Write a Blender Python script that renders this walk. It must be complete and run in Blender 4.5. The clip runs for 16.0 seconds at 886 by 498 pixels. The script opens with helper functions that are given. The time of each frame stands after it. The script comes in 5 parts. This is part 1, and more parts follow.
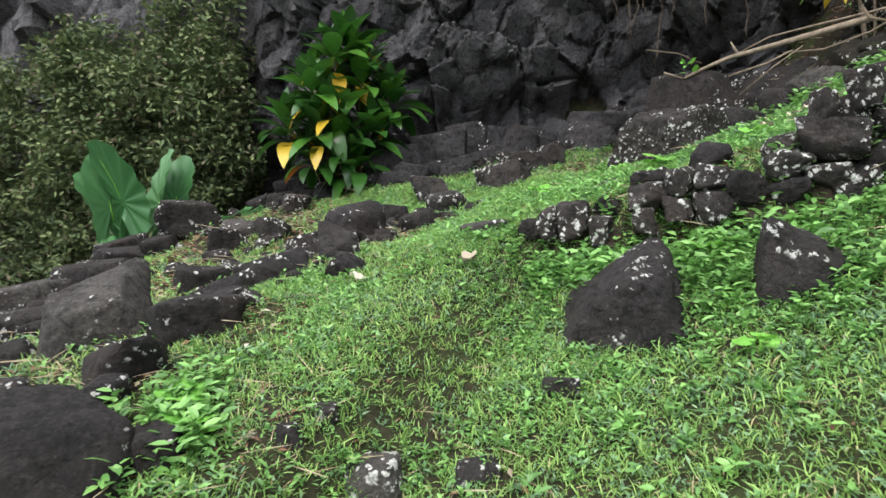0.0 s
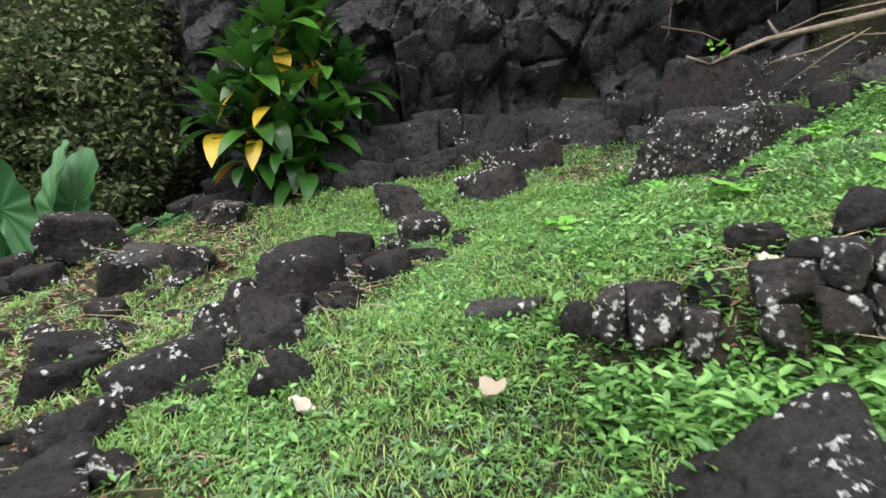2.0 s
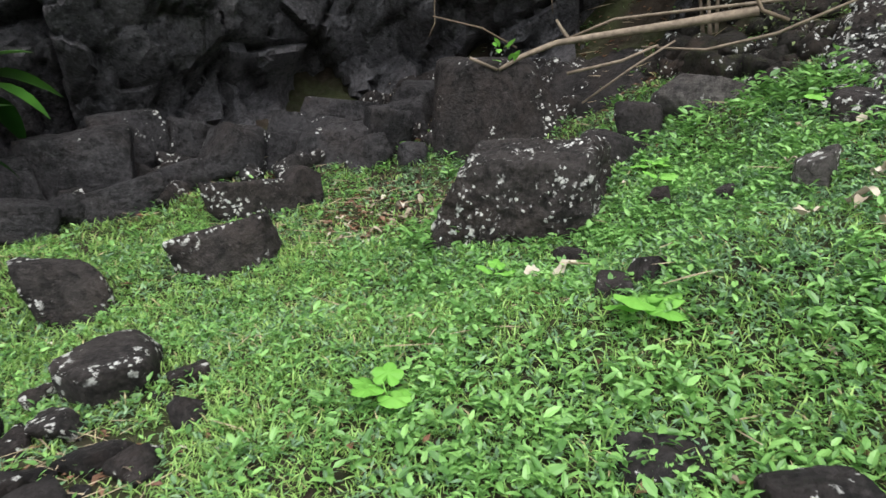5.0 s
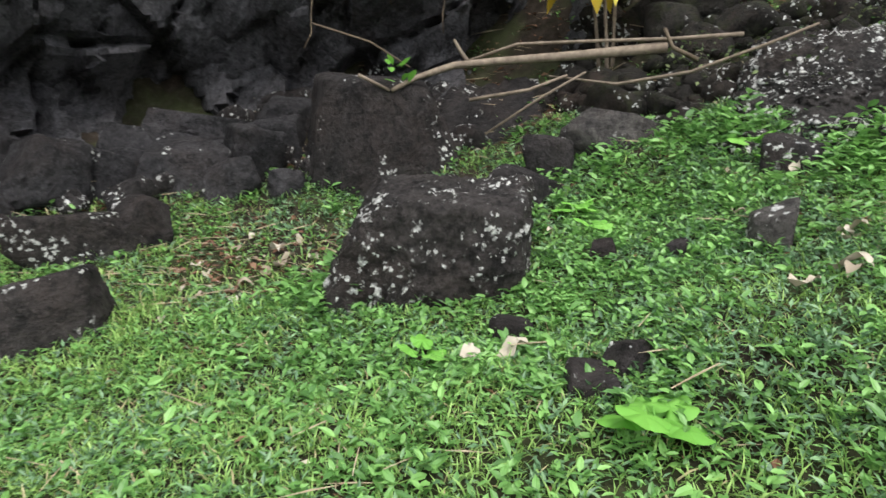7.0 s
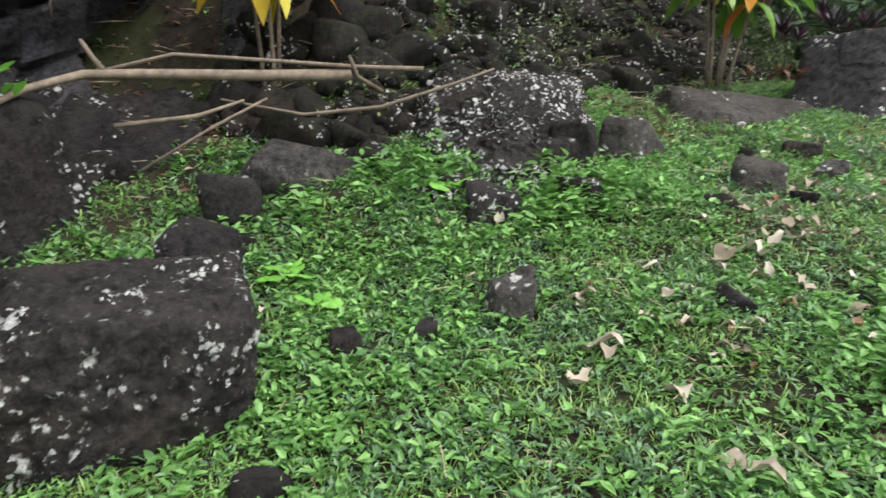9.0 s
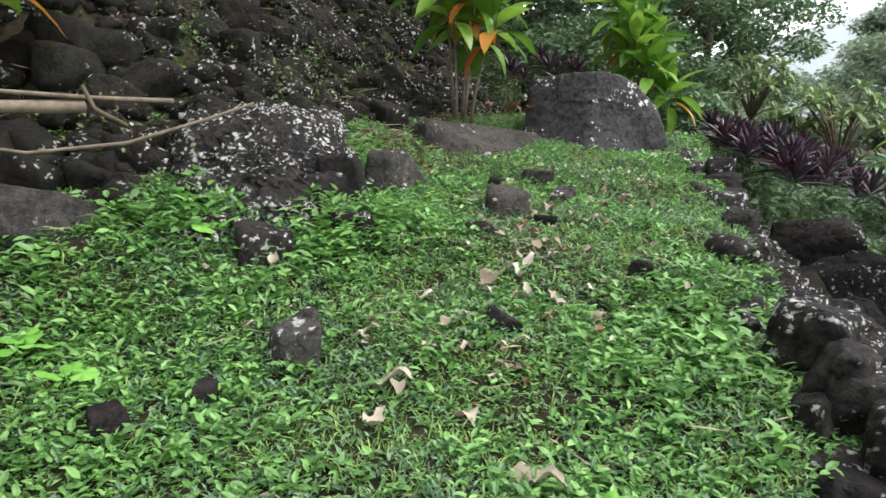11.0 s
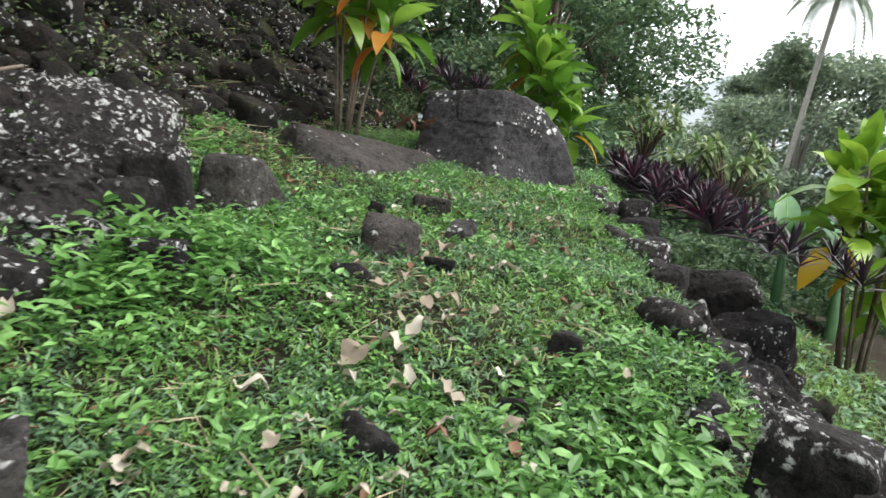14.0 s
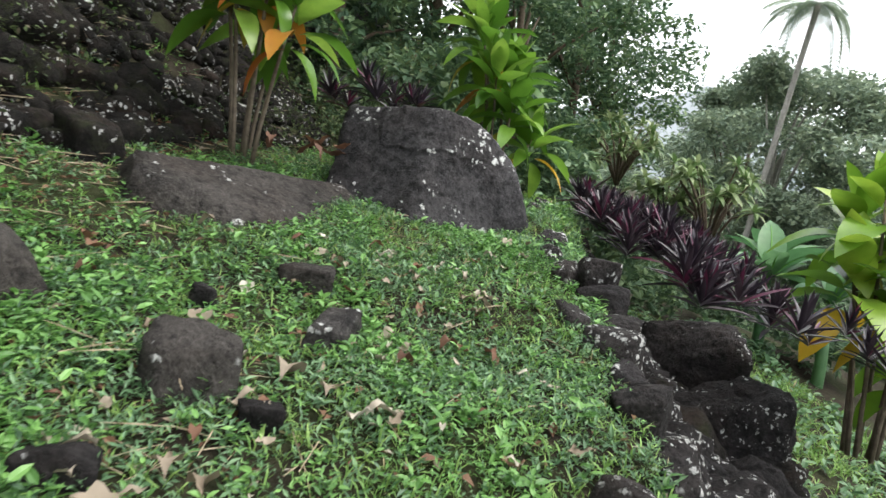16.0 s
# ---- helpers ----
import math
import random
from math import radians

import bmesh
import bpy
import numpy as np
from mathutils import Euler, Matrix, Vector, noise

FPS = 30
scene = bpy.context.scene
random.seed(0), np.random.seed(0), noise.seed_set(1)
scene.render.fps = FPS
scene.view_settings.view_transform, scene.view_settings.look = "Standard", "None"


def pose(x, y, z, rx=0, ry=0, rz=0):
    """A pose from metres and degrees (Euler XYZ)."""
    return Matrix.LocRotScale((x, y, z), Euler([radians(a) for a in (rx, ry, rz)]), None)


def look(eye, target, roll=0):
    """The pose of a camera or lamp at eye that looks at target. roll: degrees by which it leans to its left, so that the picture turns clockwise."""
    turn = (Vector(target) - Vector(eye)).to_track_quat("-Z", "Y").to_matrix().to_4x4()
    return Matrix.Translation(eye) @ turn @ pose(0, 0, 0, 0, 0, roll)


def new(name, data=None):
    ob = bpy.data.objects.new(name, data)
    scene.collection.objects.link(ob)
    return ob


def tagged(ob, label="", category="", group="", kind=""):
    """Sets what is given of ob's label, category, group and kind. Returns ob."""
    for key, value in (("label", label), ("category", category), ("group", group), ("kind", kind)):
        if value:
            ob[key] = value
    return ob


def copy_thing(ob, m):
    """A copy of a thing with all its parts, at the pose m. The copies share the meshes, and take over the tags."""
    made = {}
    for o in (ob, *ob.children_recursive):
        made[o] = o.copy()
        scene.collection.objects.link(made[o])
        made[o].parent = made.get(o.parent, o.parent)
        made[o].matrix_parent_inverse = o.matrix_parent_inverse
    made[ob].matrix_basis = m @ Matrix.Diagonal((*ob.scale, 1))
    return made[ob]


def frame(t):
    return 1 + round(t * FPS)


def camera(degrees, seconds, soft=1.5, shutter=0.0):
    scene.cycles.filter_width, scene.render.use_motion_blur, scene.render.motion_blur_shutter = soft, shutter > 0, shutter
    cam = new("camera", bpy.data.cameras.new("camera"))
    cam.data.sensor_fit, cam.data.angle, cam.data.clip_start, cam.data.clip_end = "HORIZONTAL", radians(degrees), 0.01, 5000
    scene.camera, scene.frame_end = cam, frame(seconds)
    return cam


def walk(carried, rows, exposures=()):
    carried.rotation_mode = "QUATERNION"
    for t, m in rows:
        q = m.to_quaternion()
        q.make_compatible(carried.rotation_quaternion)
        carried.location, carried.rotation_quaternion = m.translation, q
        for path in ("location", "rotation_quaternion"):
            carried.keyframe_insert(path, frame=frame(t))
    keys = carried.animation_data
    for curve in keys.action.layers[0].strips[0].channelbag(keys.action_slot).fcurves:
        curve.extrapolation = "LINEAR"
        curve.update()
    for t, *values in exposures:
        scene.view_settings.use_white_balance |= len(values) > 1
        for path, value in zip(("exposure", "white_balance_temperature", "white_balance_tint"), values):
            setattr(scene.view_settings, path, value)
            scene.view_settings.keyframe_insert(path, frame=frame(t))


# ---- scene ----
cam = camera(70.78, 16.0, soft=1.5, shutter=0.25)


def aim(x, y, z, yaw, pitch, roll):
    """An eye with its heading (to the left of +y), pitch and roll in degrees."""
    return pose(x, y, z, 90 + pitch, 0, yaw) @ pose(0, 0, 0, 0, 0, roll)


# seconds, eye, heading, pitch, roll
PATH = [
    (0, 0.000, 0.000, 1.500, 0.30, -5.64, -4.01),
    (0.5, -0.094, 0.428, 1.526, -1.31, -5.36, -2.27),
    (1, -0.126, 0.920, 1.825, -3.03, -8.50, -4.02),
    (1.5, -0.137, 1.406, 1.814, -5.12, -6.64, -3.51),
    (2, -0.173, 1.939, 1.964, -3.73, -8.53, -3.51),
    (2.5, -0.234, 2.464, 2.126, -12.48, -9.64, -3.28),
    (3, -0.198, 2.836, 2.198, -16.42, -8.00, -2.20),
    (3.5, -0.188, 3.198, 2.309, -14.99, -10.39, -2.64),
    (4, -0.267, 3.614, 2.421, -20.88, -9.47, -3.31),
    (4.2, -0.191, 3.745, 2.445, -22.92, -10.67, -3.04),
    (6.3, 0.309, 4.843, 2.550, -36.75, -11.66, -1.64),
    (6.5, 0.324, 4.898, 2.553, -38.25, -10.82, -0.93),
    (7, 0.366, 5.174, 2.549, -42.36, -10.99, 0.02),
    (7.5, 0.429, 5.450, 2.683, -52.18, -14.15, 1.08),
    (8, 0.504, 5.693, 2.680, -53.08, -12.94, 0.98),
    (8.5, 0.684, 5.886, 2.802, -64.35, -13.01, 0.91),
    (9, 0.767, 6.021, 2.890, -76.43, -11.50, 2.42),
    (9.5, 0.787, 6.156, 2.948, -83.76, -10.51, 2.03),
    (10, 0.797, 6.148, 2.971, -87.91, -9.49, 1.88),
    (10.2, 0.799, 6.128, 2.974, -90.34, -9.06, 1.79),
    (12.3, 0.781, 6.087, 2.905, -104.33, -8.18, 4.26),
    (12.5, 0.854, 6.089, 2.887, -104.76, -7.79, 4.95),
    (13, 1.215, 6.013, 2.819, -106.12, -9.19, 3.75),
    (13.5, 1.574, 5.920, 2.980, -106.57, -8.63, 4.76),
    (14, 1.968, 5.791, 2.960, -108.37, -5.89, 6.63),
    (14.5, 2.272, 5.590, 3.125, -112.45, -5.97, 6.42),
    (15, 2.579, 5.253, 3.176, -108.73, -3.62, 7.91),
    (15.5, 2.843, 5.072, 3.240, -108.09, -4.51, 7.83),
    (16, 3.219, 4.894, 3.336, -110.42, -5.17, 7.53),
]
walk(cam, [(r[0], aim(*r[1:])) for r in PATH], [(0.0, 1.3), (3.0, 1.2), (7.0, 1.12), (10.0, 1.14), (12.5, 1.17), (14.5, 1.1), (16.0, 1.04)])

# ---- world, light ----
SUN_UP, SUN_ROUND = 62, 200
world = bpy.data.worlds.new("overcast_sky")
scene.world = world
world.use_nodes = True
wn, wl = world.node_tree.nodes, world.node_tree.links
wn.clear()
sky = wn.new("ShaderNodeTexSky")
sky.sky_type, sky.sun_disc = "NISHITA", False
sky.sun_elevation, sky.sun_rotation = radians(SUN_UP), radians(SUN_ROUND)
sky.dust_density, sky.air_density = 4.0, 1.0
cloud = wn.new("ShaderNodeMix")
cloud.data_type, cloud.inputs[0].default_value = "RGBA", 0.86
cloud.inputs[7].default_value = (9.6, 10.0, 10.3, 1)
wl.new(sky.outputs[0], cloud.inputs[6])
backg = wn.new("ShaderNodeBackground")
backg.inputs[1].default_value = 0.13
wl.new(cloud.outputs[2], backg.inputs[0])
wout = wn.new("ShaderNodeOutputWorld")
wl.new(backg.outputs[0], wout.inputs[0])

sun_data = bpy.data.lights.new("sun", "SUN")
sun_data.energy, sun_data.angle, sun_data.color = 1.3, radians(25), (1.0, 0.96, 0.9)
sun = new("sun", sun_data)
sun.matrix_world = look((0, 0, 30), (0 - 30 * math.sin(radians(SUN_ROUND)) / math.tan(radians(SUN_UP)), 0 - 30 * math.cos(radians(SUN_ROUND)) / math.tan(radians(SUN_UP)), 0))


# ---- materials ----
class Mat:
    """A node material with a Principled shader and short helpers."""

    def __init__(self, name, rough=0.8, spec=0.3):
        self.mat = bpy.data.materials.new(name)
        self.mat.use_nodes = True
        self.nt = self.mat.node_tree
        self.n, self.l = self.nt.nodes, self.nt.links
        self.b = self.n["Principled BSDF"]
        self.out = self.n["Material Output"]
        self.b.inputs["Roughness"].default_value = rough
        self.b.inputs["Specular IOR Level"].default_value = spec
        self.pos = self.n.new("ShaderNodeNewGeometry").outputs["Position"]

    def noise(self, scale, detail=4, rough=0.55, vec=None, out="Fac"):
        t = self.n.new("ShaderNodeTexNoise")
        t.inputs["Scale"].default_value, t.inputs["Detail"].default_value, t.inputs["Roughness"].default_value = scale, detail, rough
        self.l.new(vec or self.pos, t.inputs["Vector"])
        return t.outputs[out]

    def cells(self, scale, feature="F1", out="Distance", vec=None):
        t = self.n.new("ShaderNodeTexVoronoi")
        t.feature = feature
        t.inputs["Scale"].default_value = scale
        self.l.new(vec or self.pos, t.inputs["Vector"])
        return t.outputs[out]

    def ramp(self, fac, *stops):
        r = self.n.new("ShaderNodeValToRGB")
        el = r.color_ramp.elements
        while len(el) < len(stops):
            el.new(0.5)
        for e, (p, c) in zip(el, stops):
            e.position, e.color = p, (*c, 1) if len(c) == 3 else c
        self.l.new(fac, r.inputs[0])
        return r.outputs[0]

    def mask(self, fac, lo, hi):
        m = self.n.new("ShaderNodeMapRange")
        m.inputs[1].default_value, m.inputs[2].default_value = lo, hi
        self.l.new(fac, m.inputs[0])
        return m.outputs[0]

    def math(self, op, a, b=None):
        m = self.n.new("ShaderNodeMath")
        m.operation = op
        for k, v in enumerate((a, b)):
            if v is None:
                continue
            if isinstance(v, (int, float)):
                m.inputs[k].default_value = v
            else:
                self.l.new(v, m.inputs[k])
        return m.outputs[0]

    def mix(self, fac, a, b, blend="MIX"):
        m = self.n.new("ShaderNodeMix")
        m.data_type, m.blend_type = "RGBA", blend
        for k, v in ((0, fac), (6, a), (7, b)):
            if isinstance(v, (int, float)):
                m.inputs[k].default_value = v
            elif isinstance(v, tuple):
                m.inputs[k].default_value = (*v, 1)
            else:
                self.l.new(v, m.inputs[k])
        return m.outputs[2]

    def bump(self, height, strength=0.5, dist=0.02):
        b = self.n.new("ShaderNodeBump")
        b.inputs["Strength"].default_value, b.inputs["Distance"].default_value = strength, dist
        self.l.new(height, b.inputs["Height"])
        self.l.new(b.outputs[0], self.b.inputs["Normal"])

    def color(self, c):
        self.l.new(c, self.b.inputs["Base Color"])
        return self

    def random(self):
        """A number that differs from island to island and from object to object."""
        a = self.n.new("ShaderNodeNewGeometry").outputs["Random Per Island"]
        b = self.n.new("ShaderNodeObjectInfo").outputs["Random"]
        return self.math("FRACT", self.math("ADD", a, b))


def basalt(name, dark, light, lichen=0.5, warm=0.3, moss=0.0, rough=0.84, relief=0.06):
    """Weathered lava: grey and brown patches, pale dust on the grain, pits, moss and crusts of white lichen."""
    m = Mat(name, rough, 0.2)
    base = m.ramp(m.noise(2.2, 9, 0.72), (0.36, dark), (0.5, tuple((a + b) / 2 for a, b in zip(dark, light))), (0.66, light))
    base = m.mix(m.math("MULTIPLY", m.mask(m.noise(1.4, 5, 0.65), 0.48, 0.68), warm), base, (0.055, 0.036, 0.028))
    base = m.mix(m.math("MULTIPLY", m.mask(m.noise(30, 6, 0.75), 0.50, 0.72), 0.5), base, tuple(2.2 * c for c in light))
    base = m.mix(m.math("MULTIPLY", m.mask(m.noise(13, 7, 0.75), 0.52, 0.36), 0.85), base, tuple(0.35 * c for c in dark))
    if moss:
        base = m.mix(m.math("MULTIPLY", m.mask(m.noise(5, 5, 0.7), 0.52, 0.68), moss), base, (0.035, 0.045, 0.014))
    if lichen:
        warp = m.n.new("ShaderNodeVectorMath")
        warp.operation = "MULTIPLY_ADD"
        m.l.new(m.noise(17, 5, 0.7, out="Color"), warp.inputs[0])
        warp.inputs[1].default_value = (0.11, 0.11, 0.11)
        m.l.new(m.pos, warp.inputs[2])
        edge = m.mask(m.n.new("ShaderNodeNewGeometry").outputs["Pointiness"], 0.5, 0.6)
        where = m.math("ADD", m.noise(2.3, 5, 0.65), m.math("MULTIPLY", edge, 0.16))
        zone = m.mask(where, 0.655 - 0.07 * lichen, 0.69 - 0.06 * lichen)
        keep = m.math("GREATER_THAN", m.cells(25, out="Color", vec=warp.outputs[0]), 0.66 - 0.12 * lichen)
        spots = m.math("MULTIPLY", m.mask(m.cells(25, vec=warp.outputs[0]), 0.46, 0.32), keep)
        few = m.math("GREATER_THAN", m.cells(9, out="Color", vec=warp.outputs[0]), 0.80 - 0.1 * lichen)
        crust = m.math("MULTIPLY", m.mask(m.math("ADD", m.cells(9, vec=warp.outputs[0]), m.math("MULTIPLY", m.noise(60, 4, 0.7), 0.35)), 0.50, 0.42), few)
        both = m.math("MULTIPLY", m.math("MAXIMUM", spots, crust), zone)
        base = m.mix(m.math("MULTIPLY", both, 0.93), base, m.ramp(m.noise(55, 3), (0.3, (0.36, 0.36, 0.345)), (0.65, (0.78, 0.78, 0.75))))
    m.color(base)
    coarse = m.math("ADD", m.noise(6, 9, 0.72), m.math("MULTIPLY", m.noise(22, 6, 0.75), 0.6))
    m.bump(m.math("ADD", coarse, m.math("MULTIPLY", m.math("ADD", m.cells(45), m.noise(70, 5, 0.8)), 0.12)), 1.0, relief)
    return m.mat


def leafy(name, dark, mid, light, rough=0.45, glow=0.3, odd=None, odd_share=0.05, spec=0.4, scale=6.0):
    m = Mat(name, rough, spec)
    c = m.ramp(m.random(), (0.0, dark), (0.5, mid), (1.0, light))
    c = m.mix(m.math("MULTIPLY", m.mask(m.noise(scale, 3), 0.35, 0.7), 0.45), c, dark)
    if odd:
        c = m.mix(m.math("GREATER_THAN", m.math("FRACT", m.math("MULTIPLY", m.random(), 7.13)), 1.0 - odd_share), c, odd)
    m.color(c)
    m.bump(m.noise(70, 2), 0.2, 0.004)
    tr = m.n.new("ShaderNodeBsdfTranslucent")
    m.l.new(c, tr.inputs[0])
    mx = m.n.new("ShaderNodeMixShader")
    mx.inputs[0].default_value = glow
    m.l.new(m.b.outputs[0], mx.inputs[1])
    m.l.new(tr.outputs[0], mx.inputs[2])
    m.l.new(mx.outputs[0], m.out.inputs[0])
    return m.mat


def plain(name, a, b, scale=12.0, rough=0.8, bump=0.4, detail=5):
    m = Mat(name, rough, 0.25)
    c = m.mix(m.math("MULTIPLY", m.random(), 0.35), m.ramp(m.noise(scale, detail, 0.65), (0.3, a), (0.7, b)), tuple(0.6 * v for v in a))
    m.color(c)
    m.bump(m.noise(scale * 5, 4, 0.7), bump, 0.01)
    return m.mat


ROCK = basalt("weathered_basalt", (0.009, 0.008, 0.0084), (0.04, 0.035, 0.035), 0.7)
ROCK_CRUST = basalt("crusted_basalt", (0.011, 0.0098, 0.0098), (0.045, 0.039, 0.037), 2.7)
ROCK_PALE = basalt("grey_basalt", (0.03, 0.0275, 0.027), (0.09, 0.082, 0.077), 0.8, 0.4)
ROCK_LICHEN = basalt("lichened_basalt", (0.012, 0.0105, 0.0108), (0.052, 0.045, 0.043), 1.8)
ROCK_DARK = basalt("dark_basalt", (0.012, 0.0115, 0.0125), (0.055, 0.052, 0.056), 0.15, 0.25, relief=0.08)
ROCK_CLIFF = basalt("cliff_basalt", (0.032, 0.031, 0.034), (0.135, 0.13, 0.14), 0.0, 0.25, relief=0.1)
ROCK_DUSTY = basalt("dusty_basalt", (0.028, 0.025, 0.023), (0.085, 0.076, 0.069), 0.5, 0.4, relief=0.05)
ROCK_SPLIT = basalt("split_basalt", (0.014, 0.0132, 0.014), (0.062, 0.058, 0.06), 1.1, 0.15, relief=0.025)
ROCK_MOSS = basalt("mossy_basalt", (0.007, 0.0062, 0.0055), (0.027, 0.023, 0.02), 0.3, 0.6, 0.5)
WEED = leafy("broad_weed_leaf", (0.072, 0.175, 0.044), (0.165, 0.352, 0.088), (0.29, 0.54, 0.155), 0.42, 0.35, spec=0.5)
GRASS = leafy("creeping_grass", (0.13, 0.248, 0.062), (0.23, 0.4, 0.1), (0.38, 0.56, 0.165), 0.5, 0.3, (0.42, 0.36, 0.2), 0.05)
HERB = leafy("low_herb_leaf", (0.066, 0.135, 0.064), (0.13, 0.25, 0.115), (0.235, 0.385, 0.185), 0.45, 0.25, spec=0.5)
BIGLEAF = leafy("pale_big_leaf", (0.13, 0.34, 0.05), (0.17, 0.42, 0.06), (0.22, 0.48, 0.09), 0.6, 0.35)
TI = leafy("ti_leaf", (0.018, 0.06, 0.012), (0.035, 0.12, 0.016), (0.075, 0.2, 0.025), 0.3, 0.25, spec=0.6)
TI_BRIGHT = leafy("bright_ti_leaf", (0.07, 0.17, 0.02), (0.15, 0.32, 0.035), (0.32, 0.5, 0.08), 0.32, 0.35, spec=0.6)
TI_GOLD = leafy("golden_green_ti_leaf", (0.1, 0.22, 0.02), (0.22, 0.4, 0.04), (0.42, 0.55, 0.07), 0.35, 0.35, spec=0.6)
TI_YELLOW = leafy("yellow_ti_leaf", (0.5, 0.3, 0.02), (0.62, 0.45, 0.04), (0.55, 0.5, 0.08), 0.4, 0.35)
TI_ORANGE = leafy("orange_ti_leaf", (0.35, 0.1, 0.02), (0.5, 0.2, 0.03), (0.55, 0.3, 0.05), 0.45, 0.3)
PURPLE = leafy("purple_strap_leaf", (0.012, 0.009, 0.014), (0.03, 0.02, 0.032), (0.07, 0.05, 0.06), 0.38, 0.15, (0.10, 0.015, 0.045), 0.12, 0.6)
TARO = leafy("taro_leaf", (0.03, 0.11, 0.035), (0.055, 0.16, 0.055), (0.1, 0.23, 0.095), 0.42, 0.3)
FOLIAGE = leafy("tree_foliage", (0.07, 0.13, 0.075), (0.125, 0.21, 0.105), (0.24, 0.34, 0.15), 0.55, 0.3, scale=0.6)
# leaves of far trees: distance haze put into the colour, paler and greyer
FOLIAGE_HAZED = leafy("hazed_foliage", (0.15, 0.205, 0.15), (0.23, 0.295, 0.2), (0.35, 0.41, 0.26), 0.7, 0.3, scale=0.3)
SCRUB = leafy("hillside_scrub", (0.045, 0.068, 0.03), (0.095, 0.135, 0.052), (0.2, 0.24, 0.1), 0.8, 0.2, (0.16, 0.14, 0.09), 0.08, scale=0.9)
VARIEG = leafy("variegated_leaf", (0.10, 0.18, 0.06), (0.22, 0.30, 0.12), (0.42, 0.46, 0.26), 0.45, 0.3)
BANANA = leafy("banana_leaf", (0.07, 0.17, 0.07), (0.11, 0.24, 0.10), (0.18, 0.32, 0.15), 0.45, 0.35)
DRY = leafy("dry_leaf", (0.22, 0.17, 0.12), (0.42, 0.36, 0.28), (0.60, 0.55, 0.47), 0.8, 0.15)
RUST = leafy("rusty_dead_leaf", (0.11, 0.055, 0.035), (0.19, 0.095, 0.055), (0.27, 0.16, 0.10), 0.75, 0.15)
STRAW = plain("straw", (0.28, 0.21, 0.13), (0.5, 0.42, 0.3), 20)
BARK = plain("pale_bark", (0.11, 0.085, 0.065), (0.26, 0.205, 0.155), 14)
BARK_DARK = plain("brown_bark", (0.07, 0.05, 0.035), (0.17, 0.13, 0.09), 14)
TRUNK = plain("grey_trunk", (0.25, 0.235, 0.21), (0.42, 0.40, 0.36), 5)


def soil():
    m = Mat("soil_and_litter", 0.95, 0.15)
    c = m.ramp(m.noise(9, 7, 0.7), (0.28, (0.014, 0.0105, 0.008)), (0.52, (0.032, 0.024, 0.018)), (0.78, (0.075, 0.06, 0.046)))
    g = m.ramp(m.noise(16, 5, 0.7), (0.3, (0.03, 0.055, 0.012)), (0.7, (0.075, 0.12, 0.03)))
    c = m.mix(m.math("MULTIPLY", m.mask(m.noise(1.3, 4, 0.6), 0.40, 0.58), 0.3), c, g)
    m.color(c)
    m.bump(m.math("ADD", m.noise(40, 6, 0.75), m.noise(7, 3)), 0.8, 0.03)
    return m.mat


SOIL = soil()


# ---- mesh helpers ----
def raw_mesh(name, verts, faces, mat, smooth=True):
    """A mesh from arrays: verts (n, 3) and faces (m, 3 or 4)."""
    verts, faces = np.asarray(verts, np.float32), np.asarray(faces, np.int32)
    me = bpy.data.meshes.new(name)
    me.vertices.add(len(verts))
    me.vertices.foreach_set("co", verts.ravel())
    k = faces.shape[1]
    me.loops.add(faces.size)
    me.loops.foreach_set("vertex_index", faces.ravel())
    me.polygons.add(len(faces))
    me.polygons.foreach_set("loop_start", np.arange(0, faces.size, k, dtype=np.int32))
    me.polygons.foreach_set("loop_total", np.full(len(faces), k, np.int32))
    me.polygons.foreach_set("use_smooth", np.full(len(faces), smooth, bool))
    me.materials.append(mat)
    me.update(calc_edges=True)
    return me


def child(name, data, parent, m=None, label=""):
    ob = new(name, data)
    ob.parent = parent
    if m is not None:
        ob.matrix_basis = m
    return tagged(ob, label)


def turns(yaw, pitch, roll):
    """Rotation matrices (n, 3, 3): roll about x, pitch lifts +x, yaw about z."""
    cy, sy, cp, sp, cr, sr = np.cos(yaw), np.sin(yaw), np.cos(pitch), np.sin(pitch), np.cos(roll), np.sin(roll)
    z, o = np.zeros_like(cy), np.ones_like(cy)
    a = np.stack([cy, -sy, z, sy, cy, z, z, z, o], -1).reshape(-1, 3, 3)
    b = np.stack([cp, z, -sp, z, o, z, sp, z, cp], -1).reshape(-1, 3, 3)
    c = np.stack([o, z, z, z, cr, -sr, z, sr, cr], -1).reshape(-1, 3, 3)
    return a @ b @ c


def spread(template, faces, place, rot, size):
    """Copies of a template joined into arrays."""
    v = np.einsum("nij,kj->nki", rot, template) * size[:, None, None] + place[:, None, :]
    f = faces[None] + (np.arange(len(place)) * len(template))[:, None, None]
    return v.reshape(-1, 3), f.reshape(-1, faces.shape[1])


